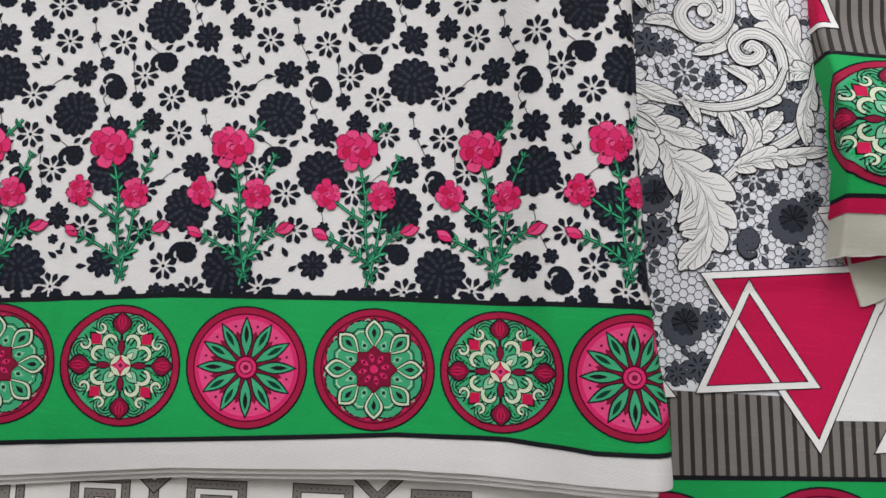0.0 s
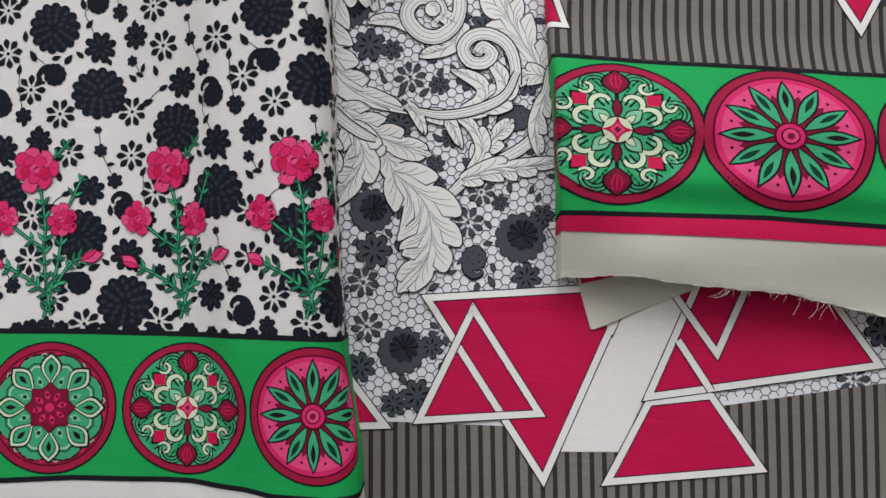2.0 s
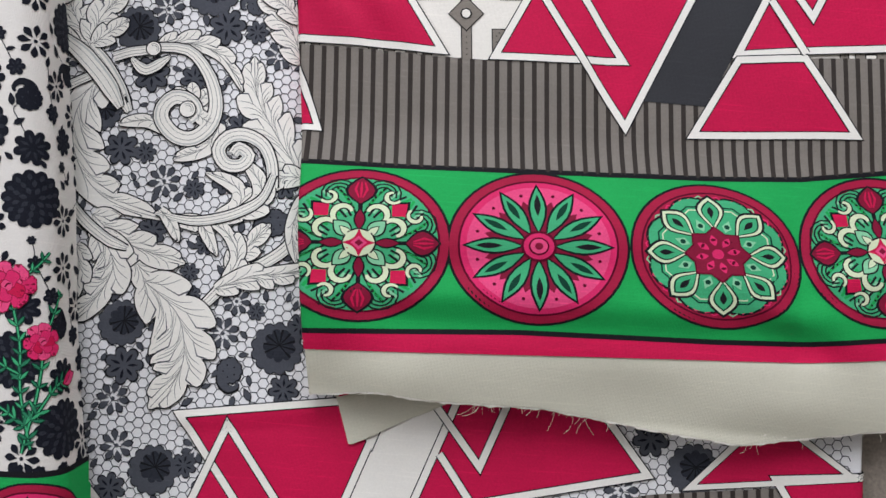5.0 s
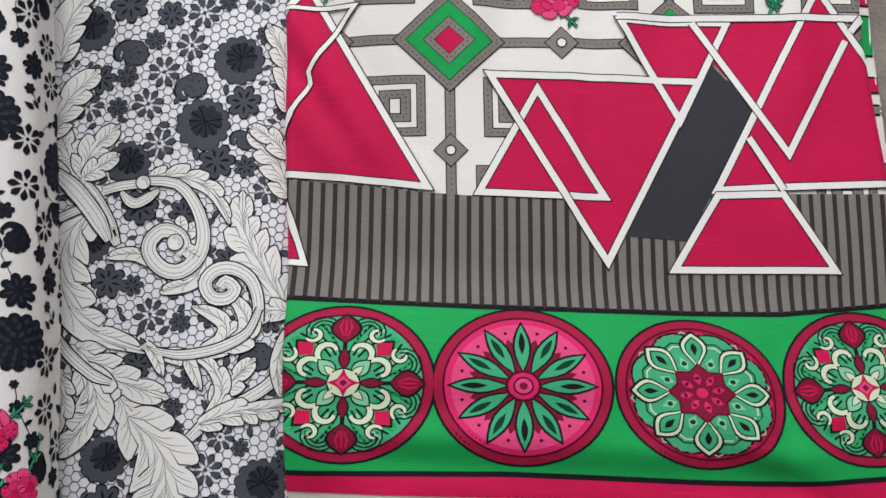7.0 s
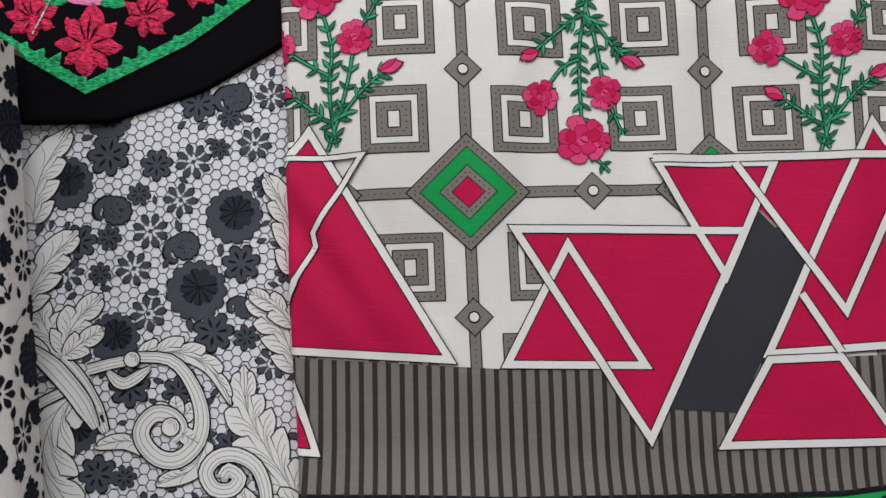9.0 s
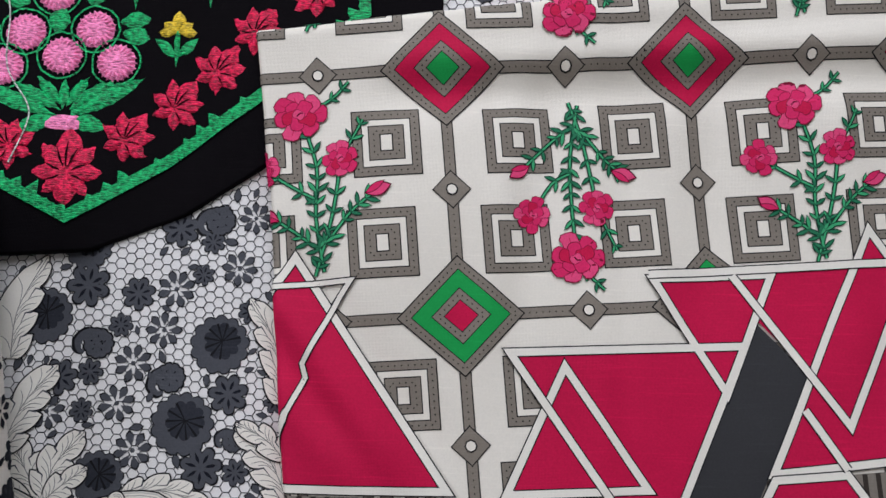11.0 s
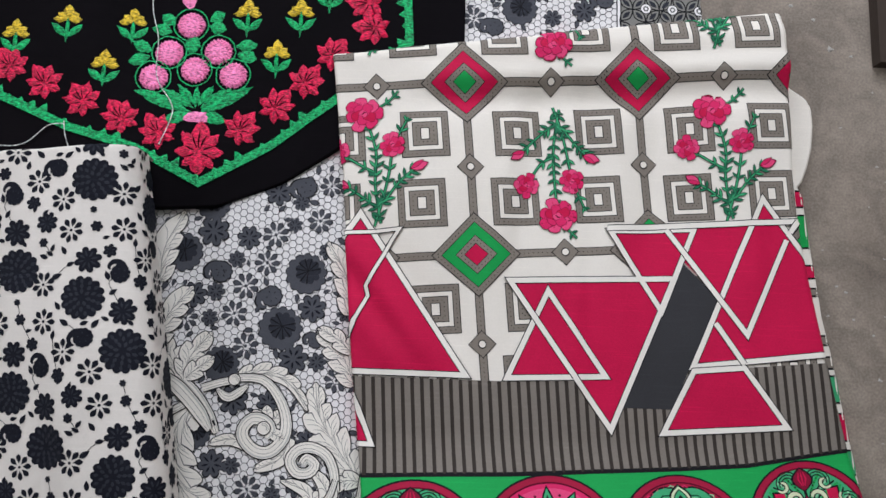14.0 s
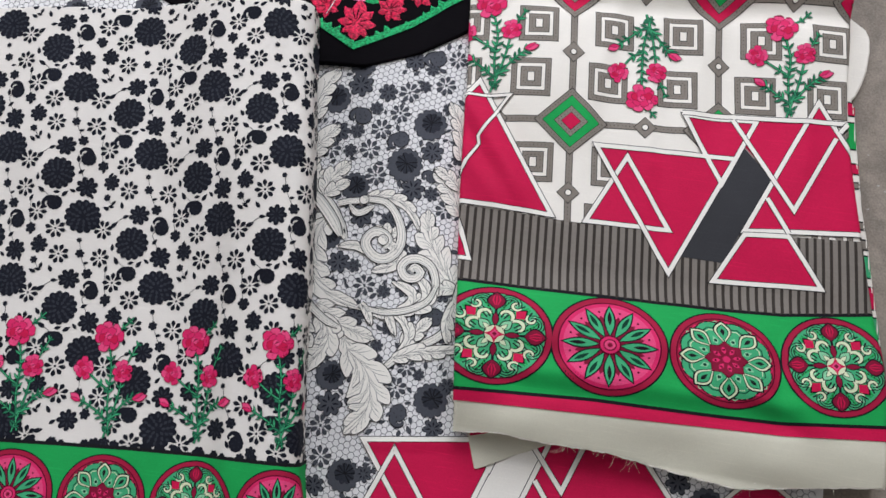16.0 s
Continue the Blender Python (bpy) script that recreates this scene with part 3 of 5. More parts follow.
def dahlia(ink, c, r, rot, dark="char", soft="char2", layer=1, sx=1.0):
    ink.fan(c, scallop(c, r, 14, 0.13, rot, 4, sx), dark, layer)
    for rr, n in ((0.78, 13), (0.55, 10), (0.32, 7)):
        for k in range(n):
            a = rot + 2 * math.pi * (k + 0.3 * rr) / n
            p, q = (c[0] + sx * r * (rr - 0.16) * math.cos(a), c[1] + r * (rr - 0.16) * math.sin(a)), (c[0] + sx * r * (rr + 0.10) * math.cos(a), c[1] + r * (rr + 0.10) * math.sin(a))
            ring = lens(p, q, r * 0.16, 4)
            ink.fan(mid(ring), ring, soft, layer + 1)


def open_flower(ink, c, r, rot, mat="char", layer=1, heart=None):
    for k in range(8):
        a = rot + k * math.pi / 4
        ring = lens((c[0] + 0.26 * r * math.cos(a), c[1] + 0.26 * r * math.sin(a)), (c[0] + 1.05 * r * math.cos(a), c[1] + 1.05 * r * math.sin(a)), 0.46 * r, 5, 0.62)
        ink.fan(mid(ring), ring, mat, layer)
    ink.fan(c, ell(c, 0.13 * r, 0.13 * r, 0, 6), heart or mat, layer)


def dark_flower(ink, c, r, rot, mat="char", soft="char2", layer=1, lobes=7):
    ink.fan(c, scallop(c, r, lobes, 0.32, rot), mat, layer)
    for k in range(lobes):
        a = rot + 2 * math.pi * (k + 0.5) / lobes
        ring = lens((c[0] + 0.2 * r * math.cos(a), c[1] + 0.2 * r * math.sin(a)), (c[0] + 0.72 * r * math.cos(a), c[1] + 0.72 * r * math.sin(a)), 0.16 * r, 3)
        ink.fan(mid(ring), ring, soft, layer + 1)


def paisley(ink, c, r, rot, mat="char", soft="char2", layer=1):
    pts = [(c[0] + r * q * math.cos(rot + a), c[1] + r * q * math.sin(rot + a)) for q, a in ((0.2, 1.2), (0.75, 1.9), (1.15, 2.3), (1.45, 2.75), (1.4, 3.2), (1.1, 3.4))]
    path = smooth(pts, 3)
    ink.stroke(path, [0.95 * r * (1 - 0.8 * k / (len(path) - 1)) for k in range(len(path))], mat, layer)
    ink.fan(c, scallop(c, 1.02 * r, 11, 0.10, rot), mat, layer)
    for k in range(5):
        q = (c[0] + 0.5 * r * math.cos(rot + 1.25 * k), c[1] + 0.5 * r * math.sin(rot + 1.25 * k))
        ink.fan(q, ell(q, 0.10 * r, 0.05 * r, rot + 1.25 * k, 6), soft, layer + 1)


def tendril(ink, pts, mat="char", w=0.45, layer=0):
    ink.stroke(smooth(pts, 4), w, mat, layer)


def small_leaf(ink, c, L, ang, mat="char", layer=1):
    d = polar(ang, L / 2)
    ring = lens((c[0] - d[0], c[1] - d[1]), (c[0] + d[0], c[1] + d[1]), L * 0.5, 5, 0.42)
    ink.fan(mid(ring), ring, mat, layer)


# ---------------------------------------------------------------- room
def slab(name, lo, hi, mat, holes=()):
    """A box-shaped wall, floor or ceiling; a hole is cut by building the wall of pieces around it."""
    bm = bmesh.new()

    def box(a, b):
        m = Matrix.LocRotScale([(p + q) / 2 for p, q in zip(a, b)], None, [abs(q - p) for p, q in zip(a, b)])
        bmesh.ops.create_cube(bm, size=1, matrix=m)
    if holes:
        (axis, h0, h1, z0, z1), = holes
        def cut(p, q, za, zb):
            a, b = list(lo), list(hi)
            a[axis], b[axis], a[2], b[2] = p, q, za, zb
            if q - p > 1e-6 and zb - za > 1e-6:
                box(a, b)
        cut(lo[axis], h0, lo[2], hi[2])
        cut(h1, hi[axis], lo[2], hi[2])
        cut(h0, h1, lo[2], z0)
        cut(h0, h1, z1, hi[2])
    else:
        box(lo, hi)
    me = bpy.data.meshes.new(name)
    bm.to_mesh(me)
    bm.free()
    me.materials.append(M[mat])
    return tagged(new(name, me), kind="structure")


# unseen shell with assumed window and doorway, placed to shape the bounced light
x0, x1, y0, y1, zc = ROOM
floor = slab("floor", (x0 - 0.2, y0 - 0.2, -0.15), (x1 + 0.2, y1 + 0.2, 0.0), "concrete")
tagged(floor, "worn grey-brown concrete floor with mortar specks", "floor")
tagged(slab("ceiling", (x0 - 0.2, y0 - 0.2, zc), (x1 + 0.2, y1 + 0.2, zc + 0.12), "ceiling"), "plain white painted ceiling", "ceiling")
tagged(slab("wall_west", (x0 - 0.2, y0, 0), (x0, y1, zc), "plaster", [(1, *ASSUMED_WINDOW)]), "unseen plain plastered wall with an assumed window opening", "wall")
tagged(slab("wall_east", (x1, y0, 0), (x1 + 0.2, y1, zc), "plaster"), "plain plastered wall", "wall")
tagged(slab("wall_south", (x0 - 0.2, y0 - 0.2, 0), (x1 + 0.2, y0, zc), "plaster"), "plain plastered wall", "wall")
tagged(slab("wall_north", (x0 - 0.2, y1, 0), (x1 + 0.2, y1 + 0.2, zc), "plaster", [(0, -0.15, 1.15, 0.0, 2.1)]), "unseen plain plastered wall with an assumed doorway", "wall")


def floor_specks():
    """Mortar splashes and grit on the bare floor."""
    rnd = random.Random(5)
    bm = bmesh.new()
    for k in range(130):
        x, y = rnd.uniform(0.70, 0.98), rnd.uniform(0.2, 0.85)
        r = rnd.choice((0.0007, 0.0009, 0.0014, 0.0024))
        n = 7
        ring = []
        for j in range(n):
            a = 2 * math.pi * j / n
            q = r * rnd.uniform(0.5, 1.5)
            ring.append(bm.verts.new((x + q * 1.5 * math.cos(a), y + q * math.sin(a), 0.0002)))
        top = bm.verts.new((x, y, 0.0002 + r * 0.3))
        for j in range(n):
            bm.faces.new((ring[j], ring[(j + 1) % n], top))
    me = bpy.data.meshes.new("mortar_specks")
    bm.to_mesh(me)
    bm.free()
    me.materials.append(M["chip"])
    tagged(new("mortar_specks", me), "pale mortar specks on the concrete floor", "debris", kind="stuff")


floor_specks()
# flat dark brown strip added for an unidentified dark area
tagged(slab("floor_strip_1", (0.768, 0.655, 0.0), (0.86, 1.3, 0.012), "threshold"), "flat dark brown strip on the floor", "threshold")


# ---------------------------------------------------------------- the cloth with the diamond lattice (right)
def lattice_height(x, y):
    s = np.clip((350 - y) / 75, 0, 1)
    z = 18 + 12 * np.exp(-((y - 680) / 60) ** 2) + (24 - 0.05 * np.maximum(0, x - 480)) * s * s * (3 - 2 * s)
    z = z - 9 * np.clip((228 - y) / 38, 0, 1) ** 1.5 - 8 * np.clip((430 - x) / 50, 0, 1) * np.clip((240 - y) / 45, 0, 1)
    z = z + 9 * bumpy(x, y, 425, 545, 55, 95) + 5 * bumpy(x, y, 640, 600, 50, 60)
    z = z + 4.6 * ridge(x, y, 420, 618, 700, 642, 11) - 3.2 * ridge(x, y, 420, 598, 700, 622, 12)
    z = z + 4.6 * ridge(x, y, 352, 478, 400, 416, 11) - 3.2 * ridge(x, y, 368, 492, 414, 430, 12) + 3.0 * ridge(x, y, 345, 446, 376, 408, 10) - 2.2 * ridge(x, y, 344, 468, 372, 430, 8)
    z = z + 2.6 * ridge(x, y, 440, 248, 650, 256, 9) - 2.2 * ridge(x, y, 440, 234, 650, 240, 9)
    z = z + 3.6 * ridge(x, y, 612, 266, 660, 246, 10) - 2.0 * ridge(x, y, 640, 300, 644, 250, 9)
    z = z + 1.3 * np.sin(x / 31 + y / 70) * np.sin(y / 47 - x / 90) + 0.7 * np.sin(x / 14.0 + 1.5 * np.sin(y / 33)) * np.exp(-((y - 350) / 60) ** 2)
    z = z + 1.0 * ridge(x, y, 372, 244, 690, 279, 7) - 0.9 * ridge(x, y, 372, 257, 690, 292, 8) + 0.8 * ridge(x, y, 520, 330, 512, 640, 7) - 0.7 * ridge(x, y, 534, 330, 526, 640, 8)
    z = z + 1.5 * ridge(x, y, 470, 600, 455, 480, 9) - 1.3 * ridge(x, y, 490, 600, 475, 480, 10) + 1.6 * ridge(x, y, 560, 610, 548, 500, 10) - 1.4 * ridge(x, y, 585, 615, 575, 500, 11) + 1.5 * ridge(x, y, 650, 590, 655, 480, 10)
    z = z + 2.4 * ridge(x, y, 430, 636, 690, 668, 10) - 2.0 * ridge(x, y, 440, 655, 690, 684, 8) + 1.4 * ridge(x, y, 585, 300, 650, 262, 6) - 1.2 * ridge(x, y, 560, 262, 640, 244, 7) + 1.3 * ridge(x, y, 400, 300, 392, 232, 7)
    return z + 2.6 * bumpy(x, y, 640, 205, 40, 16) - 2.8 * bumpy(x, y, 560, 202, 40, 18) + 2.0 * bumpy(x, y, 430, 205, 30, 14)


RL = curve([150, 193, 228, 302, 392, 476, 541, 587, 640, 720], [383, 381.5, 377, 367.5, 355, 346, 339, 332.5, 325.5, 320])
RR = curve([150, 279, 313, 349, 415, 491, 558, 618, 650, 694, 720], [740, 732, 729, 722, 709, 695, 689, 687, 684, 679, 677])
RT = curve([320, 427, 578, 678, 740], [633, 647, 671, 686, 690])
RB = curve([370, 383, 418, 448, 509, 569, 618, 650, 700, 740], [190, 190, 195, 193, 194, 187, 183, 189, 198, 204])
R = Cloth(lambda v: RL(v) + 3, lambda v: RR(v) - 5, lambda u: RB(u) + 1.0 * np.sin(np.asarray(u) / 4.3) * np.sin(np.asarray(u) / 1.9) * 0.6, lambda u: RT(u) - 6, lattice_height, ((3, 18), (5, 18), (0.5, 0.6), (6, 20)), 3.6)
lattice_cloth = tagged(R.sheet("printed_dupatta", "cream"), "folded cream cotton cloth printed with diamonds, roses and crimson triangles", "fabric")

STRIPE_TOP, GREEN_TOP = curve([330, 358, 469, 713, 760], [386, 387, 387, 410, 414]), curve([330, 366, 470, 594, 645, 726, 760], [316, 318, 322, 329, 333, 347, 352])
RED_TOP, RED_LOW = curve([340, 377, 491, 597, 648, 760], [223, 225, 234, 238, 241, 256]), curve([340, 379, 477, 649, 760], [213, 215, 221, 231, 244])


def band(ink, lo, hi, xa, xb, mat, layer, step=5.0):
    nx = int((xb - xa) / step)
    V, T = [], []
    h = float(np.max(hi(np.linspace(xa, xb, 20)) - lo(np.linspace(xa, xb, 20))))
    ny = max(1, int(h / step))
    for i in range(nx + 1):
        x = xa + (xb - xa) * i / nx
        for j in range(ny + 1):
            V.append((x, float(lo(x)) + (float(hi(x)) - float(lo(x))) * j / ny))
    for i in range(nx):
        for j in range(ny):
            a = i * (ny + 1) + j
            b = a + ny + 1
            T += [(a, b, a + 1), (b, b + 1, a + 1)]
    ink.put(V, T, mat, layer)


def dots(ink, p, q, gap, r, layer):
    n = int(math.hypot(q[0] - p[0], q[1] - p[1]) / gap)
    for k in range(n):
        t = (k + 0.5) / n
        c = (p[0] + (q[0] - p[0]) * t, p[1] + (q[1] - p[1]) * t)
        ink.fan(c, ell(c, r, r, 0, 4), "ink", layer)


def square_ring(ink, half, layer):
    s = lambda h, k=1.0: [(-h, -h * k), (h, -h * k), (h, h * k), (-h, h * k)]
    for h, m, k in ((18.4, "ink", 1), (17.8, "taupe", 1), (13.4, "ink", 1), (12.8, "cream", 1), (9.7, "ink", 1), (9.1, "taupe", 1), (3.6, "ink", 1.35), (2.9, "cream", 1.45)):
        ink.fan((0, 0), s(h * half / 18, k), m, layer)
        layer += 1
    for h, g in ((15.6, 3.2), (6.6, 3.2)):
        c = s(h * half / 18)
        for k in range(4):
            dots(ink, c[k], c[(k + 1) % 4], g, 0.5, layer)


def diamond(ink, hx, hy, inks, layer):
    d = lambda k: [(-hx * k, 0), (0, -hy * k), (hx * k, 0), (0, hy * k)]
    for k, m in ((1.03, "ink"), (1.0, "taupe"), (0.80, "ink"), (0.78, inks[0]), (0.48, "ink"), (0.46, "taupe"), (0.28, "ink"), (0.26, inks[1])):
        ink.fan((0, 0), d(k), m, layer)
        layer += 1
    for k in (0.90, 0.37):
        c = d(k)
        for j in range(4):
            dots(ink, c[j], c[(j + 1) % 4], 3.0, 0.5, layer)


def bar(ink, p, q, layer=0):
    ink.stroke([p, q], 6.4, "ink", layer)
    ink.stroke([p, q], 5.2, "taupe", layer + 1)
    dots(ink, p, q, 3.4, 0.45, layer + 2)


LX, LY, LO = np.array((135.0, 10.5)), np.array((13.5, -133.0)), np.array((429.0, 613.0))
AX, AY = (0.997, 0.078), (-0.10, 0.995)


def lattice_print(cloth, parent, cols, rows, shift=(0, 0), squares=True, inks=None):
    for i in cols:
        for j in rows:
            o = LO + LX * i + LY * j + np.array(shift)
            v, h = o + LY / 2, o + LX / 2
            ink = Ink(cloth, 0).frame_at((0, 0))
            bar(ink, tuple(o), tuple(o + LY))
            bar(ink, tuple(o), tuple(o + LX))
            ink.done("lattice_bar", parent)
            for c in (v, h):
                ink = Ink(cloth, 3).frame_at(tuple(c), AX, AY)
                for k, m in ((10.5, "ink"), (9.7, "taupe"), (3.4, "ink"), (2.6, "cream")):
                    ink.fan((0, 0), [(-k, 0), (0, -k), (k, 0), (0, k)] if k > 4 else ell((0, 0), k, k, 0, 8), m, int(11 - k))
                ink.done("small_diamond", parent)
            ink = Ink(cloth, 4).frame_at(tuple(o), AX, AY)
            diamond(ink, 33, 31, inks if inks else ("crimson", "green") if j % 2 == 0 else ("green", "crimson"), 0)
            ink.done("diamond", parent, "grey diamond outline" if inks else "red diamond with green heart" if j % 2 == 0 else "green diamond with red heart")
            if squares:
                for sx in (-1, 1):
                    for sy in (-1, 1):
                        ink = Ink(cloth, 0).frame_at(tuple(v + np.array((sx * 35.5, sy * 27.0 + sx * 2.5))), AX, AY)
                        square_ring(ink, 18, 0)
                        ink.done("square_ring", parent)


lattice_print(R, lattice_cloth, (-1, 0, 1, 2), (-1, 0, 1))
for base, up in (((368, 501), 1), ((638, 517), 1), ((502, 598), -1), ((626, 652), 1), ((495, 732), -1), ((357, 634), 1)):
    sprig(R, lattice_cloth, base, (-0.03 * up, 0.97 * up), (0.97, 0.06), 9, 1.0, *(() if up > 0 else (((-1, 88), (-25, 63), (11, 60), (27, 41), (-32, 39)),)))


def outline(ink, pts, layer, closed=True, w=3.9):
    ink.stroke(pts, w + 1.3, "ink", layer, closed)
    ink.stroke(pts, w, "leaf_white", layer + 1, closed)


def inset(pts, d):
    """The shape drawn in by d on every side."""
    n = len(pts)
    turn = sum(pts[i][0] * pts[(i + 1) % n][1] - pts[(i + 1) % n][0] * pts[i][1] for i in range(n))
    s = 1 if turn > 0 else -1
    out = []
    for i in range(n):
        p, a, b = np.array(pts[i], float), np.array(pts[i - 1], float), np.array(pts[(i + 1) % n], float)
        u, v = (p - a) / np.hypot(*(p - a)), (b - p) / np.hypot(*(b - p))
        m = s * (np.array((-u[1], u[0])) + np.array((-v[1], v[0])))
        m /= np.hypot(*m)
        out.append(tuple(p + m * d / max(0.35, float(np.dot(m, s * np.array((-u[1], u[0])))))))
    return out


def triangle_print(cloth, parent, to, slab_ink, base=17, left=True):
    """The cluster of overlapping triangles; to() carries the design into the cloth."""
    shapes = [("t2", [(464, 464), (597, 471), (546, 350)]), ("t3", [(497, 460), (464, 387), (546, 391)]),
              ("t4", [(540, 505), (613, 510), (584, 438)]), ("t7", [(662, 538), (603, 400), (752, 419)]),
              ("t8", [(606, 402), (646, 406), (681, 359), (580, 351)])]
    if left:
        shapes.insert(0, ("t1", [(330, 472), (354, 513), (442, 388), (330, 388)]))
    shapes = [(name, inset(pts, 2.4)) for name, pts in shapes]
    for k, (name, pts) in enumerate(shapes):
        ink = Ink(cloth, base)
        ink.poly([to(p) for p in pts], "crimson", 0.4 * k)
        ink.done("triangle", parent, "crimson triangle with white outline")
    ink = Ink(cloth, base)
    quad = [(601, 480), (627, 454), (591, 371), (555, 371)]
    ink.poly([to(p) for p in quad], slab_ink, 1)
    ink.poly([to(p) for p in [(586, 506), (612, 509), (600, 482)]], "crimson", 0)
    ink.poly([to(p) for p in [(612, 509), (652, 514), (627, 456), (601, 482)]], "crimson", 0)
    ink.done("parallelogram", parent, "flat grey parallelogram of the print")
    ink = Ink(cloth, base + 3)
    for k, (name, pts) in enumerate(shapes):
        outline(ink, [to(p) for p in pts], 2 * (k % 2))
    for k, pts in enumerate(([(588, 506), (648, 428), (681, 502)], [(624, 436), (645, 406)], [(542, 505), (690, 517)], [(684, 508), (690, 517)])):
        outline(ink, [to(p) for p in pts], 4 + 2 * (k % 2), False)
    if left:
        outline(ink, [to(p) for p in ((341, 492), (384, 497), (376, 484))], 4, False, 2.6)
        outline(ink, [to(p) for p in ((379, 489), (361, 453), (363, 446), (354, 428), (349, 408))], 6, False, 2.6)
    ink.done("triangle_outline", parent, "white outlines with a fine black edge")


def stripes(cloth, parent, lo, hi, xa, xb, lean, base=13):
    ink = Ink(cloth, base)
    band(ink, lo, hi, xa, xb, "stripe", 0)
    ink.done("striped_band", parent, "taupe band with dark pinstripes")
    n = int((xb - xa) / 7.1)
    for k in range(n):
        x = xa + 7.1 * (k + 0.5)
        ink = Ink(cloth, base)
        a, b = (x, float(hi(x))), (x + lean, float(lo(x + lean)))
        ink.stroke([a, ((a[0] + b[0]) / 2, (a[1] + b[1]) / 2), b], 2.7, "stripedark", 2)
        ink.done("stripe", parent)


stripes(R, lattice_cloth, GREEN_TOP, STRIPE_TOP, 345, 750, 5.0)
ink = Ink(R, 13)
ink.poly([(346, 398), (346, 338), (371, 338)], "crimson", 6)
outline(ink, [(356, 374), (371, 339), (350, 339)], 8, False, 3.4)
ink.done("triangle", lattice_cloth, "crimson triangle corner at the fold")
triangle_print(R, lattice_cloth, lambda p: p, "slate")


def border(cloth, parent, low, high, xa, xb, base=2, red=None):
    ink = Ink(cloth, base)
    band(ink, low, high, xa, xb, "green", 0)
    ink.done("green_band", parent, "emerald green border band")
    ink = Ink(cloth, base)
    band(ink, lambda u: high(u) - 1.6, lambda u: high(u) + 1.4, xa, xb, "ink", 2)
    band(ink, lambda u: low(u) - 1.6, lambda u: low(u) + 1.2, xa, xb, "ink", 2)
    ink.done("border_line", parent, "black line along the border")
    if red:
        ink = Ink(cloth, base)
        band(ink, red, lambda u: low(u) - 1.5, xa, xb, "crimson", 1)
        ink.done("crimson_band", parent, "narrow crimson band")


border(R, lattice_cloth, RED_TOP, GREEN_TOP, 345, 750, 13, RED_LOW)
ink = Ink(R, 1)
band(ink, lambda u: RB(u) + 0.6, RED_LOW, 345, 750, "hem", 0, 4.0)
ink.done("hem", lattice_cloth, "undyed cream hem with a torn edge")
for c, w, ax, ay in (((403, 274), 0, (48.5, 3.5), (-3, 41.5)), ((499, 280.5), 1, (48.5, 3.5), (-3.5, 41.5)), ((596, 285), 2, (46.5, 2.0), (-5, 39.5)), ((689, 295.5), 0, (45.5, 6), (-6, 41.5))):
    medallion(R, lattice_cloth, c, ax, ay, w, 16)


def loose_threads(name, cloth, parent, label):
    """Frayed threads along the torn hem."""
    rnd = random.Random(3)
    V, F = [], []

    def hair(path, r):
        k = len(V)
        for i, p in enumerate(path):
            d = np.array(path[min(i + 1, len(path) - 1)]) - np.array(path[max(i - 1, 0)])
            d = d / max(np.linalg.norm(d), 1e-6)
            n = np.cross(d, (0, 0, 1.0))
            n = n / max(np.linalg.norm(n), 1e-6)
            b = np.cross(n, d)
            for a in (0, 2.094, 4.189):
                V.append(tuple((np.array(p) + r * (math.cos(a) * n + math.sin(a) * b)) / 1000))
        for i in range(len(path) - 1):
            for j in range(3):
                F.append((k + 3 * i + j, k + 3 * i + (j + 1) % 3, k + 3 * i + 3 + (j + 1) % 3, k + 3 * i + 3 + j))
    for _ in range(130):
        x = 392 + rnd.random() ** 0.8 * 330
        y = float(RB(x))
        L = rnd.choice((1, 1.5, 2, 2, 3, 4, 8)) * (1.5 if 470 < x < 540 else 0.8)
        a = rnd.gauss(-1.9, 0.5)
        bend = rnd.uniform(-0.6, 0.6)
        z = float(lattice_height(np.array([x]), np.array([y]))[0])
        path = [(x + L * t * math.cos(a + bend * t), y + 0.8 + L * t * math.sin(a + bend * t), z - 0.3 + 1.2 * math.sin(3 * t) - 1.2 * t) for t in (0, 0.25, 0.5, 0.75, 1)]
        hair(path, rnd.choice((0.08, 0.1, 0.13)))
    me = bpy.data.meshes.new(name)
    me.from_pydata(V, [], F)
    me.materials.append(M["hem"])
    ob = new(name, me)
    ob.parent = parent
    return tagged(ob, label)


loose_threads("frayed_threads", R, lattice_cloth, "frayed cream threads of the torn hem")

# the corner of the lower ply that shows under the hem
FL = Cloth(curve([155, 162, 192, 215], [405, 405, 394, 386]), curve([155, 170, 192, 215], [414, 424, 462, 475]), curve([380, 406, 423, 462, 480], [164, 163, 171, 192, 196]),
           lambda u: 0 * np.asarray(u) + 214.0, lambda x, y: 8.5 + 0.6 * np.sin(x / 9.0) + 4 * np.clip((y - 185) / 25, 0, 1), ((0.6, 1.5), (0.6, 1.5), (0.6, 1.5), (0.6, 1)), 4)
fold_corner = FL.sheet("turned_corner", "hem", lattice_cloth)
tagged(fold_corner, "turned-back undyed corner of the lower ply")
ink = Ink(FL, 1)
ink.stroke([(384, 188), (396, 191), (420, 199), (440, 206)], 5, "crimson", 0)
ink.done("corner_line", lattice_cloth)

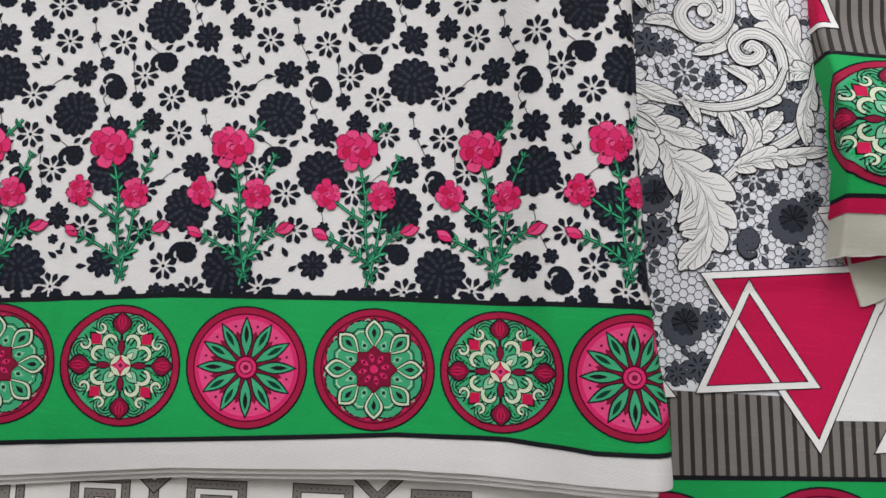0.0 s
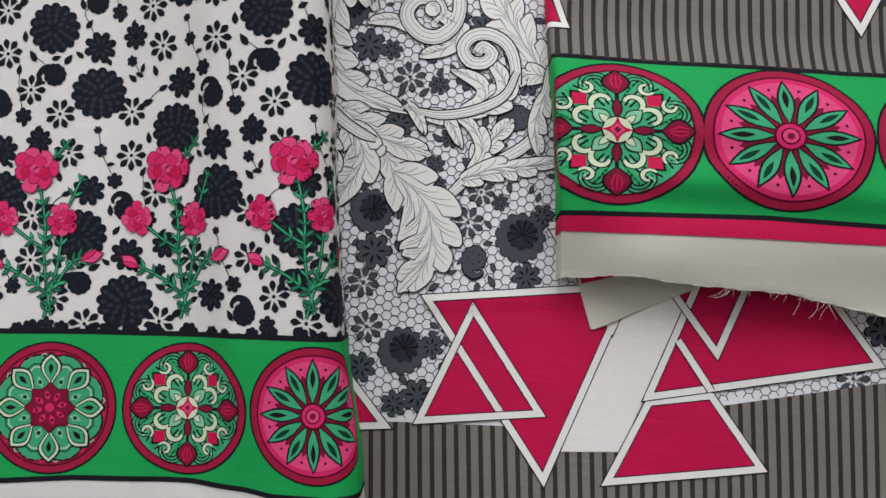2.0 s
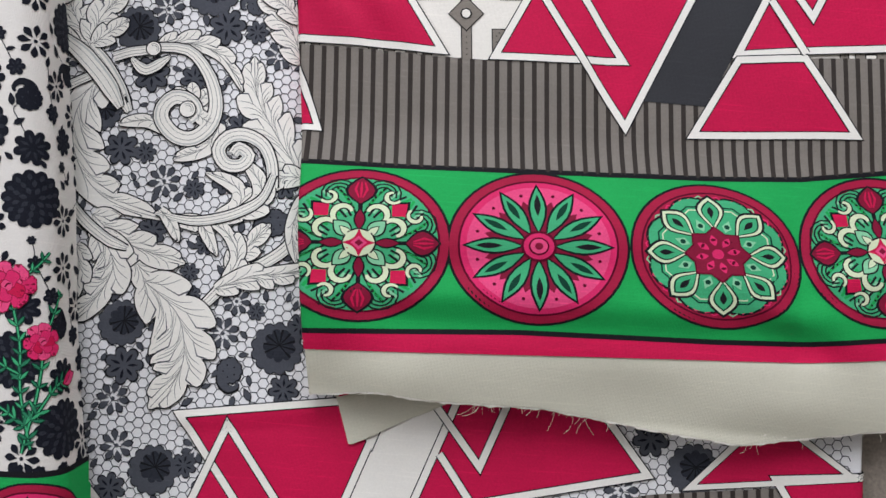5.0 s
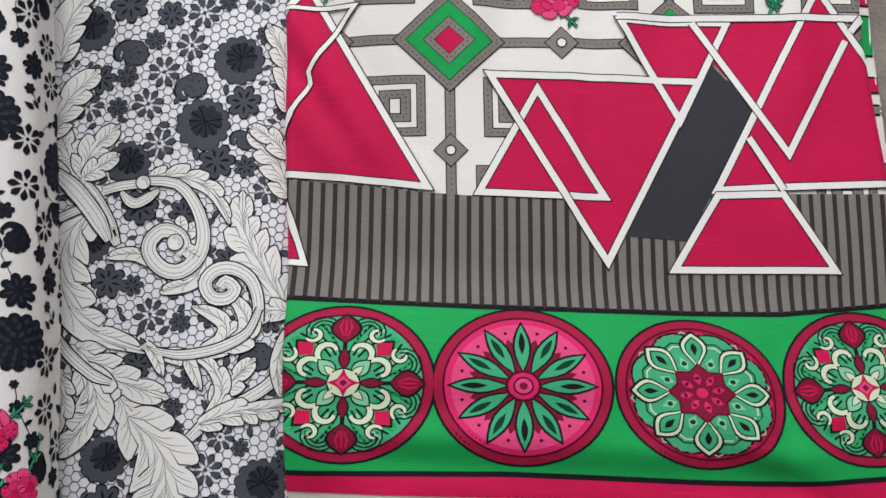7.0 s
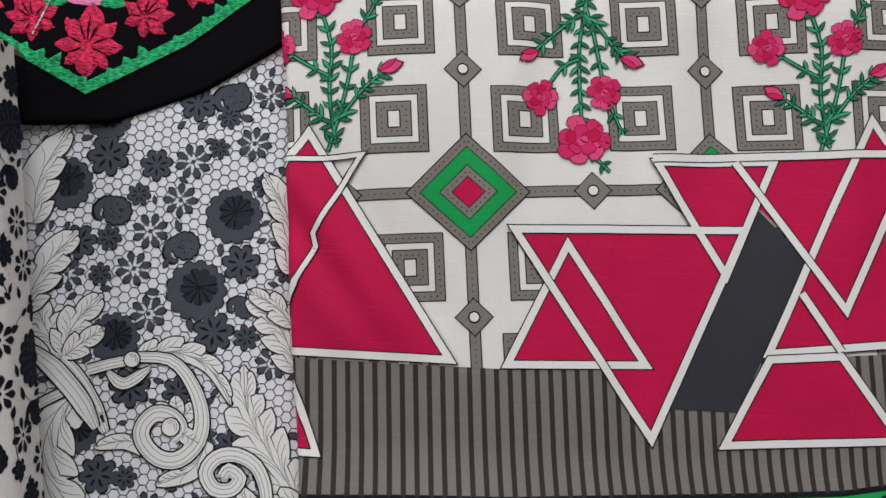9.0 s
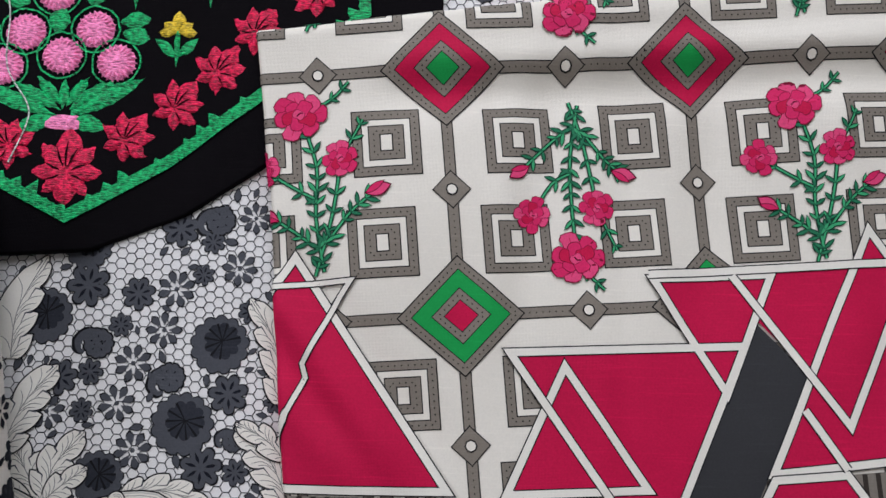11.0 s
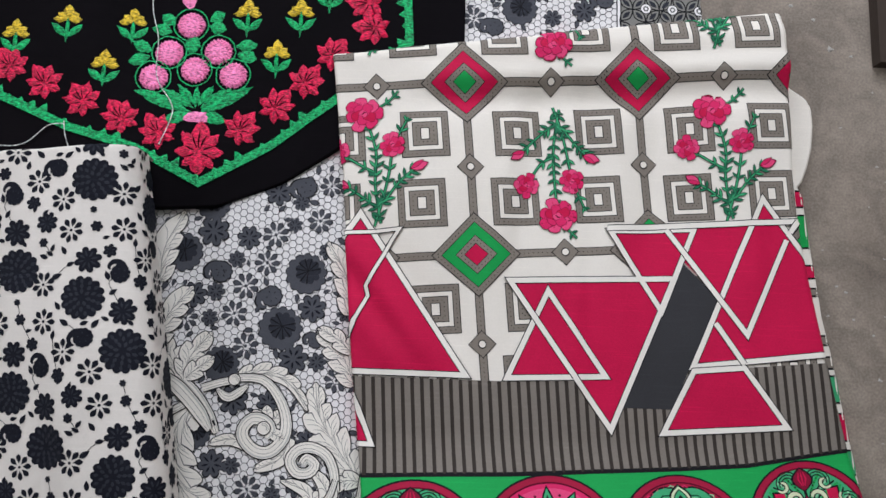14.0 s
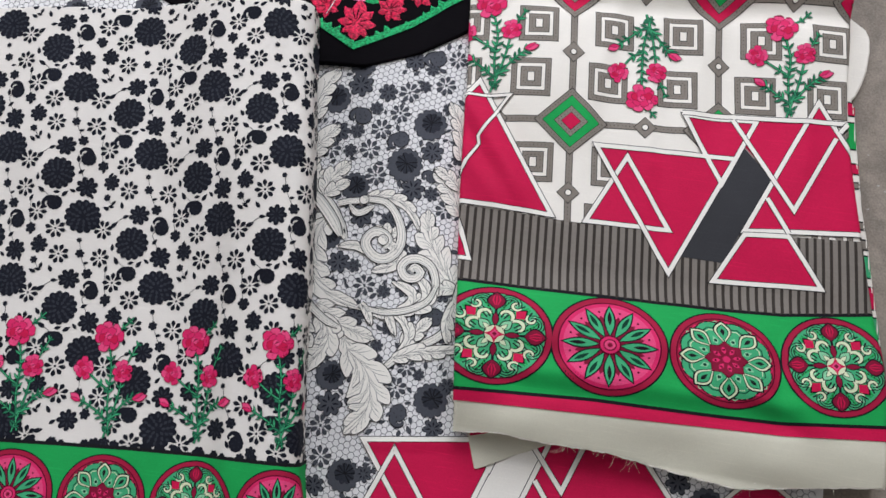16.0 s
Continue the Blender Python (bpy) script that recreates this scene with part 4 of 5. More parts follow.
# the lower plies that peep out along the other side
PL = Cloth(lambda v: 0 * np.asarray(v) + 640.0, curve([200, 311, 353, 411, 445, 489, 539, 560], [743, 734, 726, 717, 709, 704, 698, 688]), lambda u: 0 * np.asarray(u) + 215.0, lambda u: 0 * np.asarray(u) + 556.0,
           lambda x, y: 9 + 0.8 * np.sin(y / 17), ((1, 3), (3.0, 5), (1, 3), (2, 3)), 5)
lower_ply = PL.sheet("lower_ply", "cream", lattice_cloth)
tagged(lower_ply, "lower ply of the same printed cloth")
ink = Ink(PL, 0)
for k, (y, m, h) in enumerate(((536, "crimson", 13), (510, "green", 26), (478, "crimson", 10), (462, "taupe", 6), (425, "taupe", 7), (408, "taupe", 9), (388, "greenmid", 20), (360, "crimson", 20), (334, "greenmid", 18), (306, "green", 24))):
    ink.poly([(660, y - h / 2), (760, y - h / 2 + 4), (760, y + h / 2 + 4), (660, y + h / 2)], m, 1)
    ink.stroke([(660, y - h / 2), (760, y - h / 2 + 4)], 1.4, "ink", 2)
    ink.stroke([(660, y + h / 2), (760, y + h / 2 + 4)], 1.4, "ink", 2)
ink.stroke([(716, 480), (722, 440), (727, 410)], 3, "taupe", 3)
ink.fan((720, 443), [(712, 443), (720, 435), (728, 443), (720, 451)], "taupe", 4)
ink.done("ply_print", lattice_cloth)
PW = Cloth(lambda v: 0 * np.asarray(v) + 660.0, curve([545, 552, 565, 580, 600, 615, 622, 628], [693, 699, 704, 708, 710, 709, 705, 696]), lambda u: 0 * np.asarray(u) + 545.0, curve([660, 690, 700, 706, 712], [630, 630, 628, 623, 612]),
           lambda x, y: 7 + 0 * x, ((1, 3), (3, 4), (1, 3), (3, 4)), 4)
tagged(PW.sheet("white_ply", "cream", lattice_cloth), "plain white ply folded round")


# ---------------------------------------------------------------- the flowered cloth with the rose border (left)
LRt = curve([-10, 46, 81, 125, 174, 224, 290, 388, 467, 541, 560], [292, 286, 280, 268, 258, 249.5, 241, 225, 210, 196, 193])
LT = curve([-200, -96, 50, 99, 150, 197, 260], [486, 502, 527, 533, 538, 542, 545])
LB = curve([-200, -101, -3, 127, 225, 279, 300], [-15, 0, 17, 32, 37, 42, 46])


def flowered_height(x, y):
    s = np.clip((x - 140 + (y - 200) * 0.33) / 95, 0, 1)
    z = 35 + 23 * s * s * (3 - 2 * s) + 5 * np.clip((y - 280) / 120, 0, 1) + 1.6 * np.sin(x / 38 + y / 160) + 1.0 * np.sin(y / 55 + x / 120)
    z = z + 2.6 * ridge(x, y, -78, 40, -95, 420, 9) - 2.0 * ridge(x, y, -92, 40, -109, 420, 10)
    z = z + 2.2 * ridge(x, y, 205, 20, 214, 130, 12) - 2.0 * ridge(x, y, 170, 30, 190, 120, 14)
    z = z + 1.4 * ridge(x, y, 160, 210, 110, 520, 16) - 1.0 * ridge(x, y, 100, 180, 60, 520, 18) + 1.2 * ridge(x, y, 20, 150, -20, 500, 20)
    z = z + 1.2 * ridge(x, y, 236, 45, 224, 210, 8) - 1.2 * ridge(x, y, 220, 45, 208, 210, 9)
    z = z + 3.4 * ridge(x, y, 205, 130, 172, 340, 11) - 3.2 * ridge(x, y, 176, 140, 148, 340, 12) + 2.6 * ridge(x, y, 110, 150, 70, 360, 14) - 2.4 * ridge(x, y, 60, 140, 36, 340, 15) + 2.2 * ridge(x, y, 10, 150, -12, 340, 14)
    z = z + 3.0 * ridge(x, y, 176, 380, 168, 520, 12) - 2.6 * ridge(x, y, 140, 380, 128, 530, 12) + 2.4 * ridge(x, y, 90, 400, 60, 520, 14) - 2.0 * ridge(x, y, 30, 400, 10, 520, 14) + 2.0 * ridge(x, y, -40, 380, -60, 510, 15)
    return z - 5 * np.clip((45 - y) / 45, 0, 1) ** 2


L = Cloth(lambda v: 0 * np.asarray(v) - 175.0, lambda v: LRt(v) - 15, LB, lambda u: LT(u) - 3, flowered_height, ((4, 30), (15, 20), (0.7, 1.2), (3, 32)), 5)
flowered_cloth = tagged(L.sheet("printed_shirt_cloth", "white"), "folded white cotton shirt cloth with black flowers and rose border", "fabric")

HEM_TOP, GREEN_T = curve([-180, -104, 27, 125, 190, 240, 284, 320], [8, 19, 38, 52, 57, 57, 62, 66]), curve([-180, -120, -20, 115, 215, 268, 320], [93, 102, 117, 131, 139, 143, 147])


def flowered_cell(o, seed):
    """Half a repeat of the black flower print, round its first bloom."""
    rnd = random.Random(seed)
    at = lambda a, b: (o[0] + a, o[1] + b)
    if not (-200 < o[0] < 320 and 85 < o[1] < 600):
        return

    def one(name, draw, c, *a, **k):
        if c[1] < float(GREEN_T(c[0])) - 2 or c[0] > float(LRt(c[1])) + 34 or c[0] < -180 or c[1] > float(LT(c[0])) + 10:
            return
        ink = Ink(L, 0)
        draw(ink, c, *a, **k)
        ink.done(name, flowered_cloth)
    one("dahlia", dahlia, at(0, 0), 15.4, rnd.random(), sx=1.04)
    one("dahlia", dahlia, at(-30.1, 34.3), 15.0, rnd.random() + 1)
    for a, b, r in ((-2.9, 26.5, 9.6), (18, 34.1, 7.8), (50.1, 8.9, 9.2)):
        one("dark_flower", dark_flower, at(a, b), r, rnd.random() * 6, lobes=8)
    for a, b in ((20.3, -8.8), (23.1, -33.8), (-39.3, -2.2), (-20.1, -14.6), (-12, -36.3)):
        one("open_flower", open_flower, at(a, b), 8.6, rnd.random())
    one("paisley", paisley, at(-26.3, 7.7), 6.6, 0.5)
    one("paisley", paisley, at(-7.4, 52.1), 6.6, -0.6)
    for a, b, r in ((-41.5, -17.7, 5.2), (15.5, -49.2, 4.8), (5.1, -32.8, 4.0), (1.9, -21.2, 2.4), (17, 20.1, 3.4)):
        one("bud", dark_flower, at(a, b), r, rnd.random() * 6, lobes=6)
    for a, b, size, t in ((29.5, -3, 8, 0.6), (32.5, -23, 7, 2.0), (-40.7, 17.4, 8, 2.4), (-26.7, 17.4, 6, 0.4), (-19.7, 17.4, 7.5, 0.8), (-15.7, 50.4, 7, 1.9), (-10.7, 39.4, 6.5, 0.9), (18.3, 10.4, 7, 2.6), (24.3, 16.4, 6, 1.2),
                          (32.5, 15, 7, 2.2), (22.5, 12.6, 6, 2.9), (38.5, 5.6, 6.5, 0.5), (-48, 9, 6.5, 1.4), (-14, 21, 6, 2.6), (8, 44, 6, 1.1), (3, 19, 5.5, 2.3), (-32, -24, 5.5, 1.0), (12, -40, 5, 0.4)):
        one("small_leaf", small_leaf, at(a, b), size, t + rnd.uniform(-0.3, 0.3))
    if not float(GREEN_T(o[0])) + 60 < o[1] < float(LT(o[0])) - 55:
        return
    for line in (((-26.3, 7.7), (-34, 14), (-40.7, 17.4)), ((17, 20.1), (22, 14), (18.3, 10.4)), ((-7.4, 52.1), (-14, 46), (-10.7, 39.4), (-2.9, 26.5)), ((1.9, -21.2), (4, -27), (5.1, -32.8), (15.5, -49.2)),
                 ((29.5, -3), (36, 4), (50.1, 8.9)), ((-41.5, -17.7), (-46, -4), (-48, 9))):
        ink = Ink(L, 0)
        tendril(ink, [at(*p) for p in line])
        ink.done("tendril", flowered_cloth)


XL, HL = np.array((127.3, 13.85)), np.array((79.2, -51.4))
YL = 2 * HL - XL
for i in range(-4, 5):
    for j in range(-2, 6):
        o = np.array((125.0, 448.5)) + XL * i + YL * j
        flowered_cell(tuple(o), i * 17 + j * 5)
        flowered_cell(tuple(o + HL), i * 17 + j * 5 + 3)
for k in range(-4, 3):
    base = np.array((98.0, 138.0)) + np.array((75.2, 8.0)) * k
    sprig(L, flowered_cloth, tuple(base), (-0.13, 0.93), (0.86, 0.09), 7, 0.9, ((-9, 88), (-30, 58), (9, 57), (28, 35), (-35, 32)))
ink = Ink(L, 2)
rnd = random.Random(8)
for k in range(34):
    x = -170 + k * 13.8 + rnd.uniform(-4, 4)
    c = (x, float(GREEN_T(x)) + 1)
    ink.fan(c, scallop(c, rnd.uniform(2.5, 6), 7, 0.2, k), "char", 0)
ink.done("flower_edge", flowered_cloth)
border(L, flowered_cloth, HEM_TOP, GREEN_T, -175, 310, 3)
for k in range(-2, 4):
    c = np.array((32.0, 80.0)) + np.array((75.2, 8.0)) * k - np.array((0.5, 0.55)) * max(0, k - 1) ** 2
    medallion(L, flowered_cloth, tuple(c), (35.3, 3.5), (-4.4, 35.3), (1, 2, 0)[k % 3], 6)

# further plies under the hem
for dy, deep, rx in ((-3.2, 2.6, 3), (-6.4, 5.2, 7)):
    ply = Cloth(lambda v: 0 * np.asarray(v) - 172.0, lambda v, s=rx: LRt(v) - 12 - s * 0.2, lambda u, d=dy: LB(u) + d, lambda u: LB(u) + 22, lambda x, y, h=deep: flowered_height(x, y) - h, ((1, 4), (2, 12), (0.7, 1.0), (1, 2)), 6)
    tagged(ply.sheet("hem_ply", "white", flowered_cloth), "white hem of a lower ply")


# ---------------------------------------------------------------- the cloth below, grey square rings on cream
U = Cloth(lambda v: 0 * np.asarray(v) - 190.0, curve([-160, 30, 60, 110], [262, 279, 262, 240]), lambda u: 0 * np.asarray(u) - 150.0, lambda u: 0 * np.asarray(u) + 75 + 0.1 * np.asarray(u), lambda x, y: 20 + 1.0 * np.sin(x / 43) + 0 * y, ((2, 16), (3, 14), (3, 14), (1, 2)), 7)
under_cloth = tagged(U.sheet("cream_printed_cloth", "cream"), "cream cotton cloth with grey square rings under the shirt cloth", "fabric")
lattice_print(U, under_cloth, (-1, 0, 1), (0,), (-449, -584), True, ("cream", "cream"))


# ---------------------------------------------------------------- the lace cloth (middle, undermost)
def lace_height(x, y):
    z = 6 + 0.9 * np.sin(x / 37 + y / 90) + 0.7 * np.sin(y / 41 - x / 70) + 1.3 * ridge(x, y, 250, 520, 258, 200, 6)
    return z + 0.8 * ridge(x, y, 310, 168, 420, 184, 5) - 0.6 * ridge(x, y, 310, 160, 420, 176, 5)


K = Cloth(lambda v: 0 * np.asarray(v) - 160.0, curve([-120, 300, 560, 640, 800], [700, 690, 626, 626, 612]), lambda u: 0 * np.asarray(u) - 120.0, lambda u: 0 * np.asarray(u) + 800.0, lace_height, ((2, 4), (2, 4), (2, 4), (2, 4)), 7)
lace_cloth = tagged(K.sheet("lace_printed_cloth", "lacewhite"), "white cotton cloth printed with black lace and acanthus leaves", "fabric")


def to_lace(p):
    """The triangle design as it lies on the lace cloth."""
    dx, dy = p[0] - 497, p[1] - 458
    return (333.9 + 0.952 * dx -0.049 * dy, 169.8 +0.106 * dx + 0.990 * dy)


def lace_net(regions, size=3.25):
    """Hexagonal net of fine dark lines, one mesh."""
    ink = Ink(K, 0)
    h = size * math.sqrt(3)
    for xa, xb, ya, yb in regions:
        for i in range(int((xb - xa) / (1.5 * size))):
            for j in range(int((yb - ya) / h)):
                c = (xa + 1.5 * size * i, ya + h * (j + 0.5 * (i % 2)))
                if c[1] < 97 + 0.16 * (c[0] - 290) and c[0] > 200:
                    continue
                p = [(c[0] + 0.93 * size * math.cos(k * math.pi / 3), c[1] + 0.93 * size * math.sin(k * math.pi / 3)) for k in range(4)]
                for k in range(3):
                    ink.stroke([p[k], p[k + 1]], 0.5, "char2", 0)
    ink.done("lace_net", lace_cloth, "fine hexagonal lace net", kind="stuff")


lace_net(((196, 400, 85, 570), (400, 605, 630, 720), (480, 690, 110, 215), (-120, 60, 490, 640)))


def lace_bloom(c, r, rot):
    ink = Ink(K, 2)
    ink.fan(c, scallop(c, r, 13, 0.12, rot, 4), "ink", 0)
    ink.fan(c, scallop(c, r * 0.96, 13, 0.12, rot, 4), "grey", 1)
    d = (c[0] + 0.08 * r, c[1] + 0.12 * r)
    ink.fan(d, scallop(d, r * 0.62, 9, 0.2, rot + 1), "char2", 2)
    for k in range(9):
        a = rot + k * 0.55 - 0.6
        ink.stroke([(d[0], d[1]), (d[0] + 0.6 * r * math.cos(a), d[1] + 0.6 * r * math.sin(a))], [0.4, 1.3], "ink", 3)
    ink.done("lace_bloom", lace_cloth)


def lace_small(kind, c, r, rot):
    ink = Ink(K, 2)
    if kind == "open":
        open_flower(ink, c, r * 1.1, rot, "ink", 0)
        open_flower(ink, c, r, rot, "grey", 1)
    elif kind == "paisley":
        paisley(ink, c, r * 1.12, rot, "ink", "grey", 0)
        paisley(ink, c, r, rot, "grey", "char", 1)
    elif kind == "leaf":
        small_leaf(ink, c, r * 1.25, rot, "ink", 0)
        small_leaf(ink, c, r, rot, "grey", 1)
    else:
        dark_flower(ink, c, r * 1.1, rot, "ink", "ink", 0)
        dark_flower(ink, c, r, rot, "grey", "char", 1)
    ink.done({"open": "lace_flower", "paisley": "lace_paisley", "leaf": "lace_leaf", "dark": "lace_rosette"}[kind], lace_cloth)


BLOOMS = (((315, 462), 16.1), ((298, 420), 17), ((221, 475), 15.5), ((241, 514), 14), ((256, 392), 14), ((358, 212), 15.5), ((268, 219), 13.7), ((241, 342), 12.5), ((295, 138), 14.5),
          ((600, 165), 15), ((473, 687), 15), ((20, 540), 14), ((-50, 525), 14))
for c, r in BLOOMS:
    lace_bloom(c, r, c[0])
OPENS = (((290, 491), 9.3), ((285, 469), 8.8), ((270, 451), 9.2), ((263, 430), 8.8), ((273, 406), 9.2), ((323, 503), 8.8), ((330, 531), 8), ((227, 425), 8.7), ((342, 383), 8.5), ((282, 303), 8.8), ((326, 218), 8.8), ((332, 237), 7.6),
         ((268, 176), 8.6), ((273, 150), 8.6), ((318, 152), 8), ((451, 700), 8.8), ((436, 677), 8.8), ((491, 703), 8.8), ((512, 716), 8.8), ((560, 150), 9), ((0, 515), 9))
for c, r in OPENS:
    lace_small("open", c, r, c[0] * 0.7)
DARKS = (((243, 492), 11.5), ((270, 488), 8.7), ((290, 524), 9.9), ((262, 471), 6.2), ((232, 443), 9.3), ((248, 446), 6.8), ((321, 436), 10.2), ((309, 398), 10.8), ((327, 396), 6.8), ((308, 517), 6.2), ((267, 366), 10.5),
         ((293, 365), 8.4), ((245, 426), 6.2), ((346, 433), 6.2), ((330, 480), 6.2), ((304, 499), 5.6), ((255, 320), 9.8), ((269, 319), 6.2), ((272, 195), 10.5), ((303, 251), 5.5), ((324, 338), 9), ((306, 239), 4.8), ((353, 306), 7.6),
         ((364, 189), 8.5), ((370, 226), 7), ((279, 274), 8.5), ((307, 113), 9.5), ((272, 126), 8.5), ((294, 107), 7.6), ((318, 306), 8), ((330, 300), 6), ((300, 300), 6), ((238, 248), 8), ((252, 300), 6), ((340, 350), 5), ((310, 268), 6),
         ((312, 142), 7), ((344, 232), 5), ((575, 180), 10), ((526, 688), 9.5), ((500, 680), 7), ((542, 712), 8), ((432, 706), 9), ((470, 716), 7))
for c, r in DARKS:
    lace_small("dark", c, r, c[1] * 0.5)
for c, r, t in (((251, 461), 7.6, 0.3), ((290, 444), 7.4, 0.9), ((311, 529), 7.6, 0.6), ((325, 412), 5.5, 0.2), ((349, 284), 7.6, 1.0), ((332, 197), 7, 2.0), ((310, 338), 4.5, 1), ((453, 670), 7, 0.3), ((543, 699), 7, 0.5)):
    lace_small("paisley", c, r, t)
rnd = random.Random(21)
taken = [(c, r) for c, r in BLOOMS + OPENS + DARKS]
placed = 0
while placed < 500:
    c = (rnd.uniform(205, 374), rnd.uniform(100, 560)) if placed < 420 else (rnd.uniform(430, 552), rnd.uniform(662, 725))
    size = rnd.uniform(4.5, 7.5)
    if all(math.hypot(c[0] - q[0], c[1] - q[1]) > r * 0.95 + size * 0.35 for q, r in taken):
        lace_small("leaf", c, size, rnd.random() * 6.3)
        taken.append((c, size * 0.5))
    placed += 1


def beside(line, off):
    """The line shifted sideways by an offset for each of its points."""
    P = np.array(line, float)
    D = np.gradient(P, axis=0)
    D /= np.maximum(np.hypot(D[:, 0], D[:, 1]), 1e-6)[:, None]
    return P + np.stack([-D[:, 1], D[:, 0]], 1) * np.asarray(off, float)[:, None]


FRONDS = [0]


def frond(pts, width, left=4, right=4, reach=(1.0, 1.0), body=0.5):
    """A white engraved leaf: rounded lobes with forward tips along a rib, one contour, hatching that sweeps from the rib into each lobe."""
    n = 64
    path = smooth(pts, max(4, int(n / (len(pts) - 1))))
    P = np.array(path)
    n = len(P)
    D = np.gradient(P, axis=0)
    D /= np.maximum(np.hypot(D[:, 0], D[:, 1]), 1e-6)[:, None]
    N = np.stack([-D[:, 1], D[:, 0]], 1)
    t = np.linspace(0, 1, n)
    half = 0.5 * width * np.sin(math.pi * np.clip(0.10 + 0.90 * t, 0, 1) ** 0.8) ** 0.7 + 0.2
    ink = Ink(K, 6 + 1.7 * (FRONDS[0] % 9))
    FRONDS[0] += 1
    for side, m, far in ((1, left, reach[0]), (-1, right, reach[1])):
        if m:
            u = np.minimum(t / 0.94, 1.0) * m
            part = u - np.floor(np.minimum(u, m - 1e-6))
            rise = 0.52 + 0.48 * np.sin(np.clip(part / 0.80, 0, 1) ** 0.75 * math.pi / 2)
            out = np.where(part < 0.80, rise, 1.0 - 0.46 * ((part - 0.80) / 0.20))
            push = np.where(part < 0.80, 0.30 * (part / 0.80) ** 3, 0.30 * (1 - (part - 0.80) / 0.20))
            off = half * out * (0.45 + 0.55 * far) * 1.12
            lean = (0.25 + push) * half * (0.45 + 0.55 * far) * (1 - 0.6 * t)
        else:
            off, lean = half * body * 1.2, 0 * t
        E = P + N * (side * off)[:, None] + D * (lean * np.minimum(1, 6 * t))[:, None]
        E[-1] = P[-1]
        ink.stroke(E, 1.5, "ink", 0)
        V = [tuple(p) for p in P] + [tuple(p) for p in E]
        T = []
        for k in range(n - 1):
            T += [(k, n + k, n + k + 1), (k, n + k + 1, k + 1)]
        ink.put(V, T, "leaf_white", 0.5)
        for k in range(max(1, m)):
            for f, deep in ((0.25, 0.72), (0.50, 0.84), (0.74, 0.92)):
                e = int(min(n - 2, (k + f) / max(1, m) * 0.94 * (n - 1)))
                a = max(0, e - int(0.16 * n))
                tip = P[e] + (E[e] - P[e]) * deep
                bend = P[min(n - 1, (a + e) // 2 + 1)] * 0.62 + tip * 0.38
                ink.stroke(smooth([tuple(P[a]), tuple(bend), tuple(tip)], 4), [0.2, 0.25, 0.3, 0.34, 0.38, 0.38, 0.34, 0.28, 0.15], "vein", 1.0)
            if m:
                e = int((k + 0.97) / m * 0.94 * (n - 1))
                if 2 < e < n - 3:
                    a = max(0, e - int(0.10 * n))
                    ink.stroke([tuple(E[e]), tuple(P[e] * 0.45 + E[e] * 0.55), tuple(P[a] * 0.7 + E[a] * 0.3)], [1.0, 0.7, 0.2], "grey", 1.1)
    ink.stroke(P[1:-1], 0.42, "vein", 1.2)
    return ink.done("acanthus_leaf", lace_cloth, "white acanthus leaf with grey veins")


def ribbon(pts, width, ends=(0.6, 0.4)):
    """A smooth scrolling stem with lengthwise hatching; ends: width left at either end."""
    path = smooth(pts, max(3, int(34 / (len(pts) - 1))))
    n = len(path)
    w = np.interp(np.linspace(0, 1, n), (0, 0.35, 0.75, 1), (width * ends[0], width, width * 0.95, width * ends[1]))
    ink = Ink(K, 6 + 1.7 * (FRONDS[0] % 9))
    FRONDS[0] += 1
    ink.stroke(path, w + 1.7, "ink", 0)
    ink.stroke(path, w, "leaf_white", 0.5)
    ink.stroke(beside(path, w * 0.38), w * 0.12, "shade", 0.75)
    for off in (-0.27, 0.1):
        ink.stroke(beside(path, w * off), 0.30, "vein", 1.0)
    return ink.done("acanthus_scroll", lace_cloth, "white scrolling stem with grey hatching")


def scroll_bead(c, r):
    ink = Ink(K, 22)
    ink.fan(c, ell(c, r + 0.7, r + 0.7, 0, 20), "ink", 0)
    ink.fan(c, ell(c, r, r, 0, 20), "leaf_white", 0.5)
    for q in (0.75, 0.5):
        ink.stroke([(c[0] + q * r * math.cos(a), c[1] + q * r * math.sin(a)) for a in np.linspace(-0.6, 2.2, 8)], 0.34, "vein", 1)
    ink.done("scroll_bead", lace_cloth)


# small petals behind the large scroll
for ang in (0.2, 0.8, 1.5, 2.2, 5.6):
    frond([(293 + 5 * math.cos(ang), 347 + 5 * math.sin(ang)), (293 + 11 * math.cos(ang + 0.1), 347 + 11 * math.sin(ang + 0.1)), (293 + 16 * math.cos(ang + 0.15), 347 + 16 * math.sin(ang + 0.15))], 9, 0, 0, body=0.75)
# leaves along the turned edge, further up
frond([(206, 452), (207, 478), (220, 507)], 20, 1, 4)
frond([(206, 404), (215, 428), (231, 449)], 20, 2, 4)
frond([(349, 432), (345, 462), (330, 487)], 17, 4, 2)
frond([(352, 404), (341, 414), (326, 421)], 12, 2, 3)
frond([(356, 380), (345, 402), (326, 420)], 21, 4, 4, (1, 0.8))
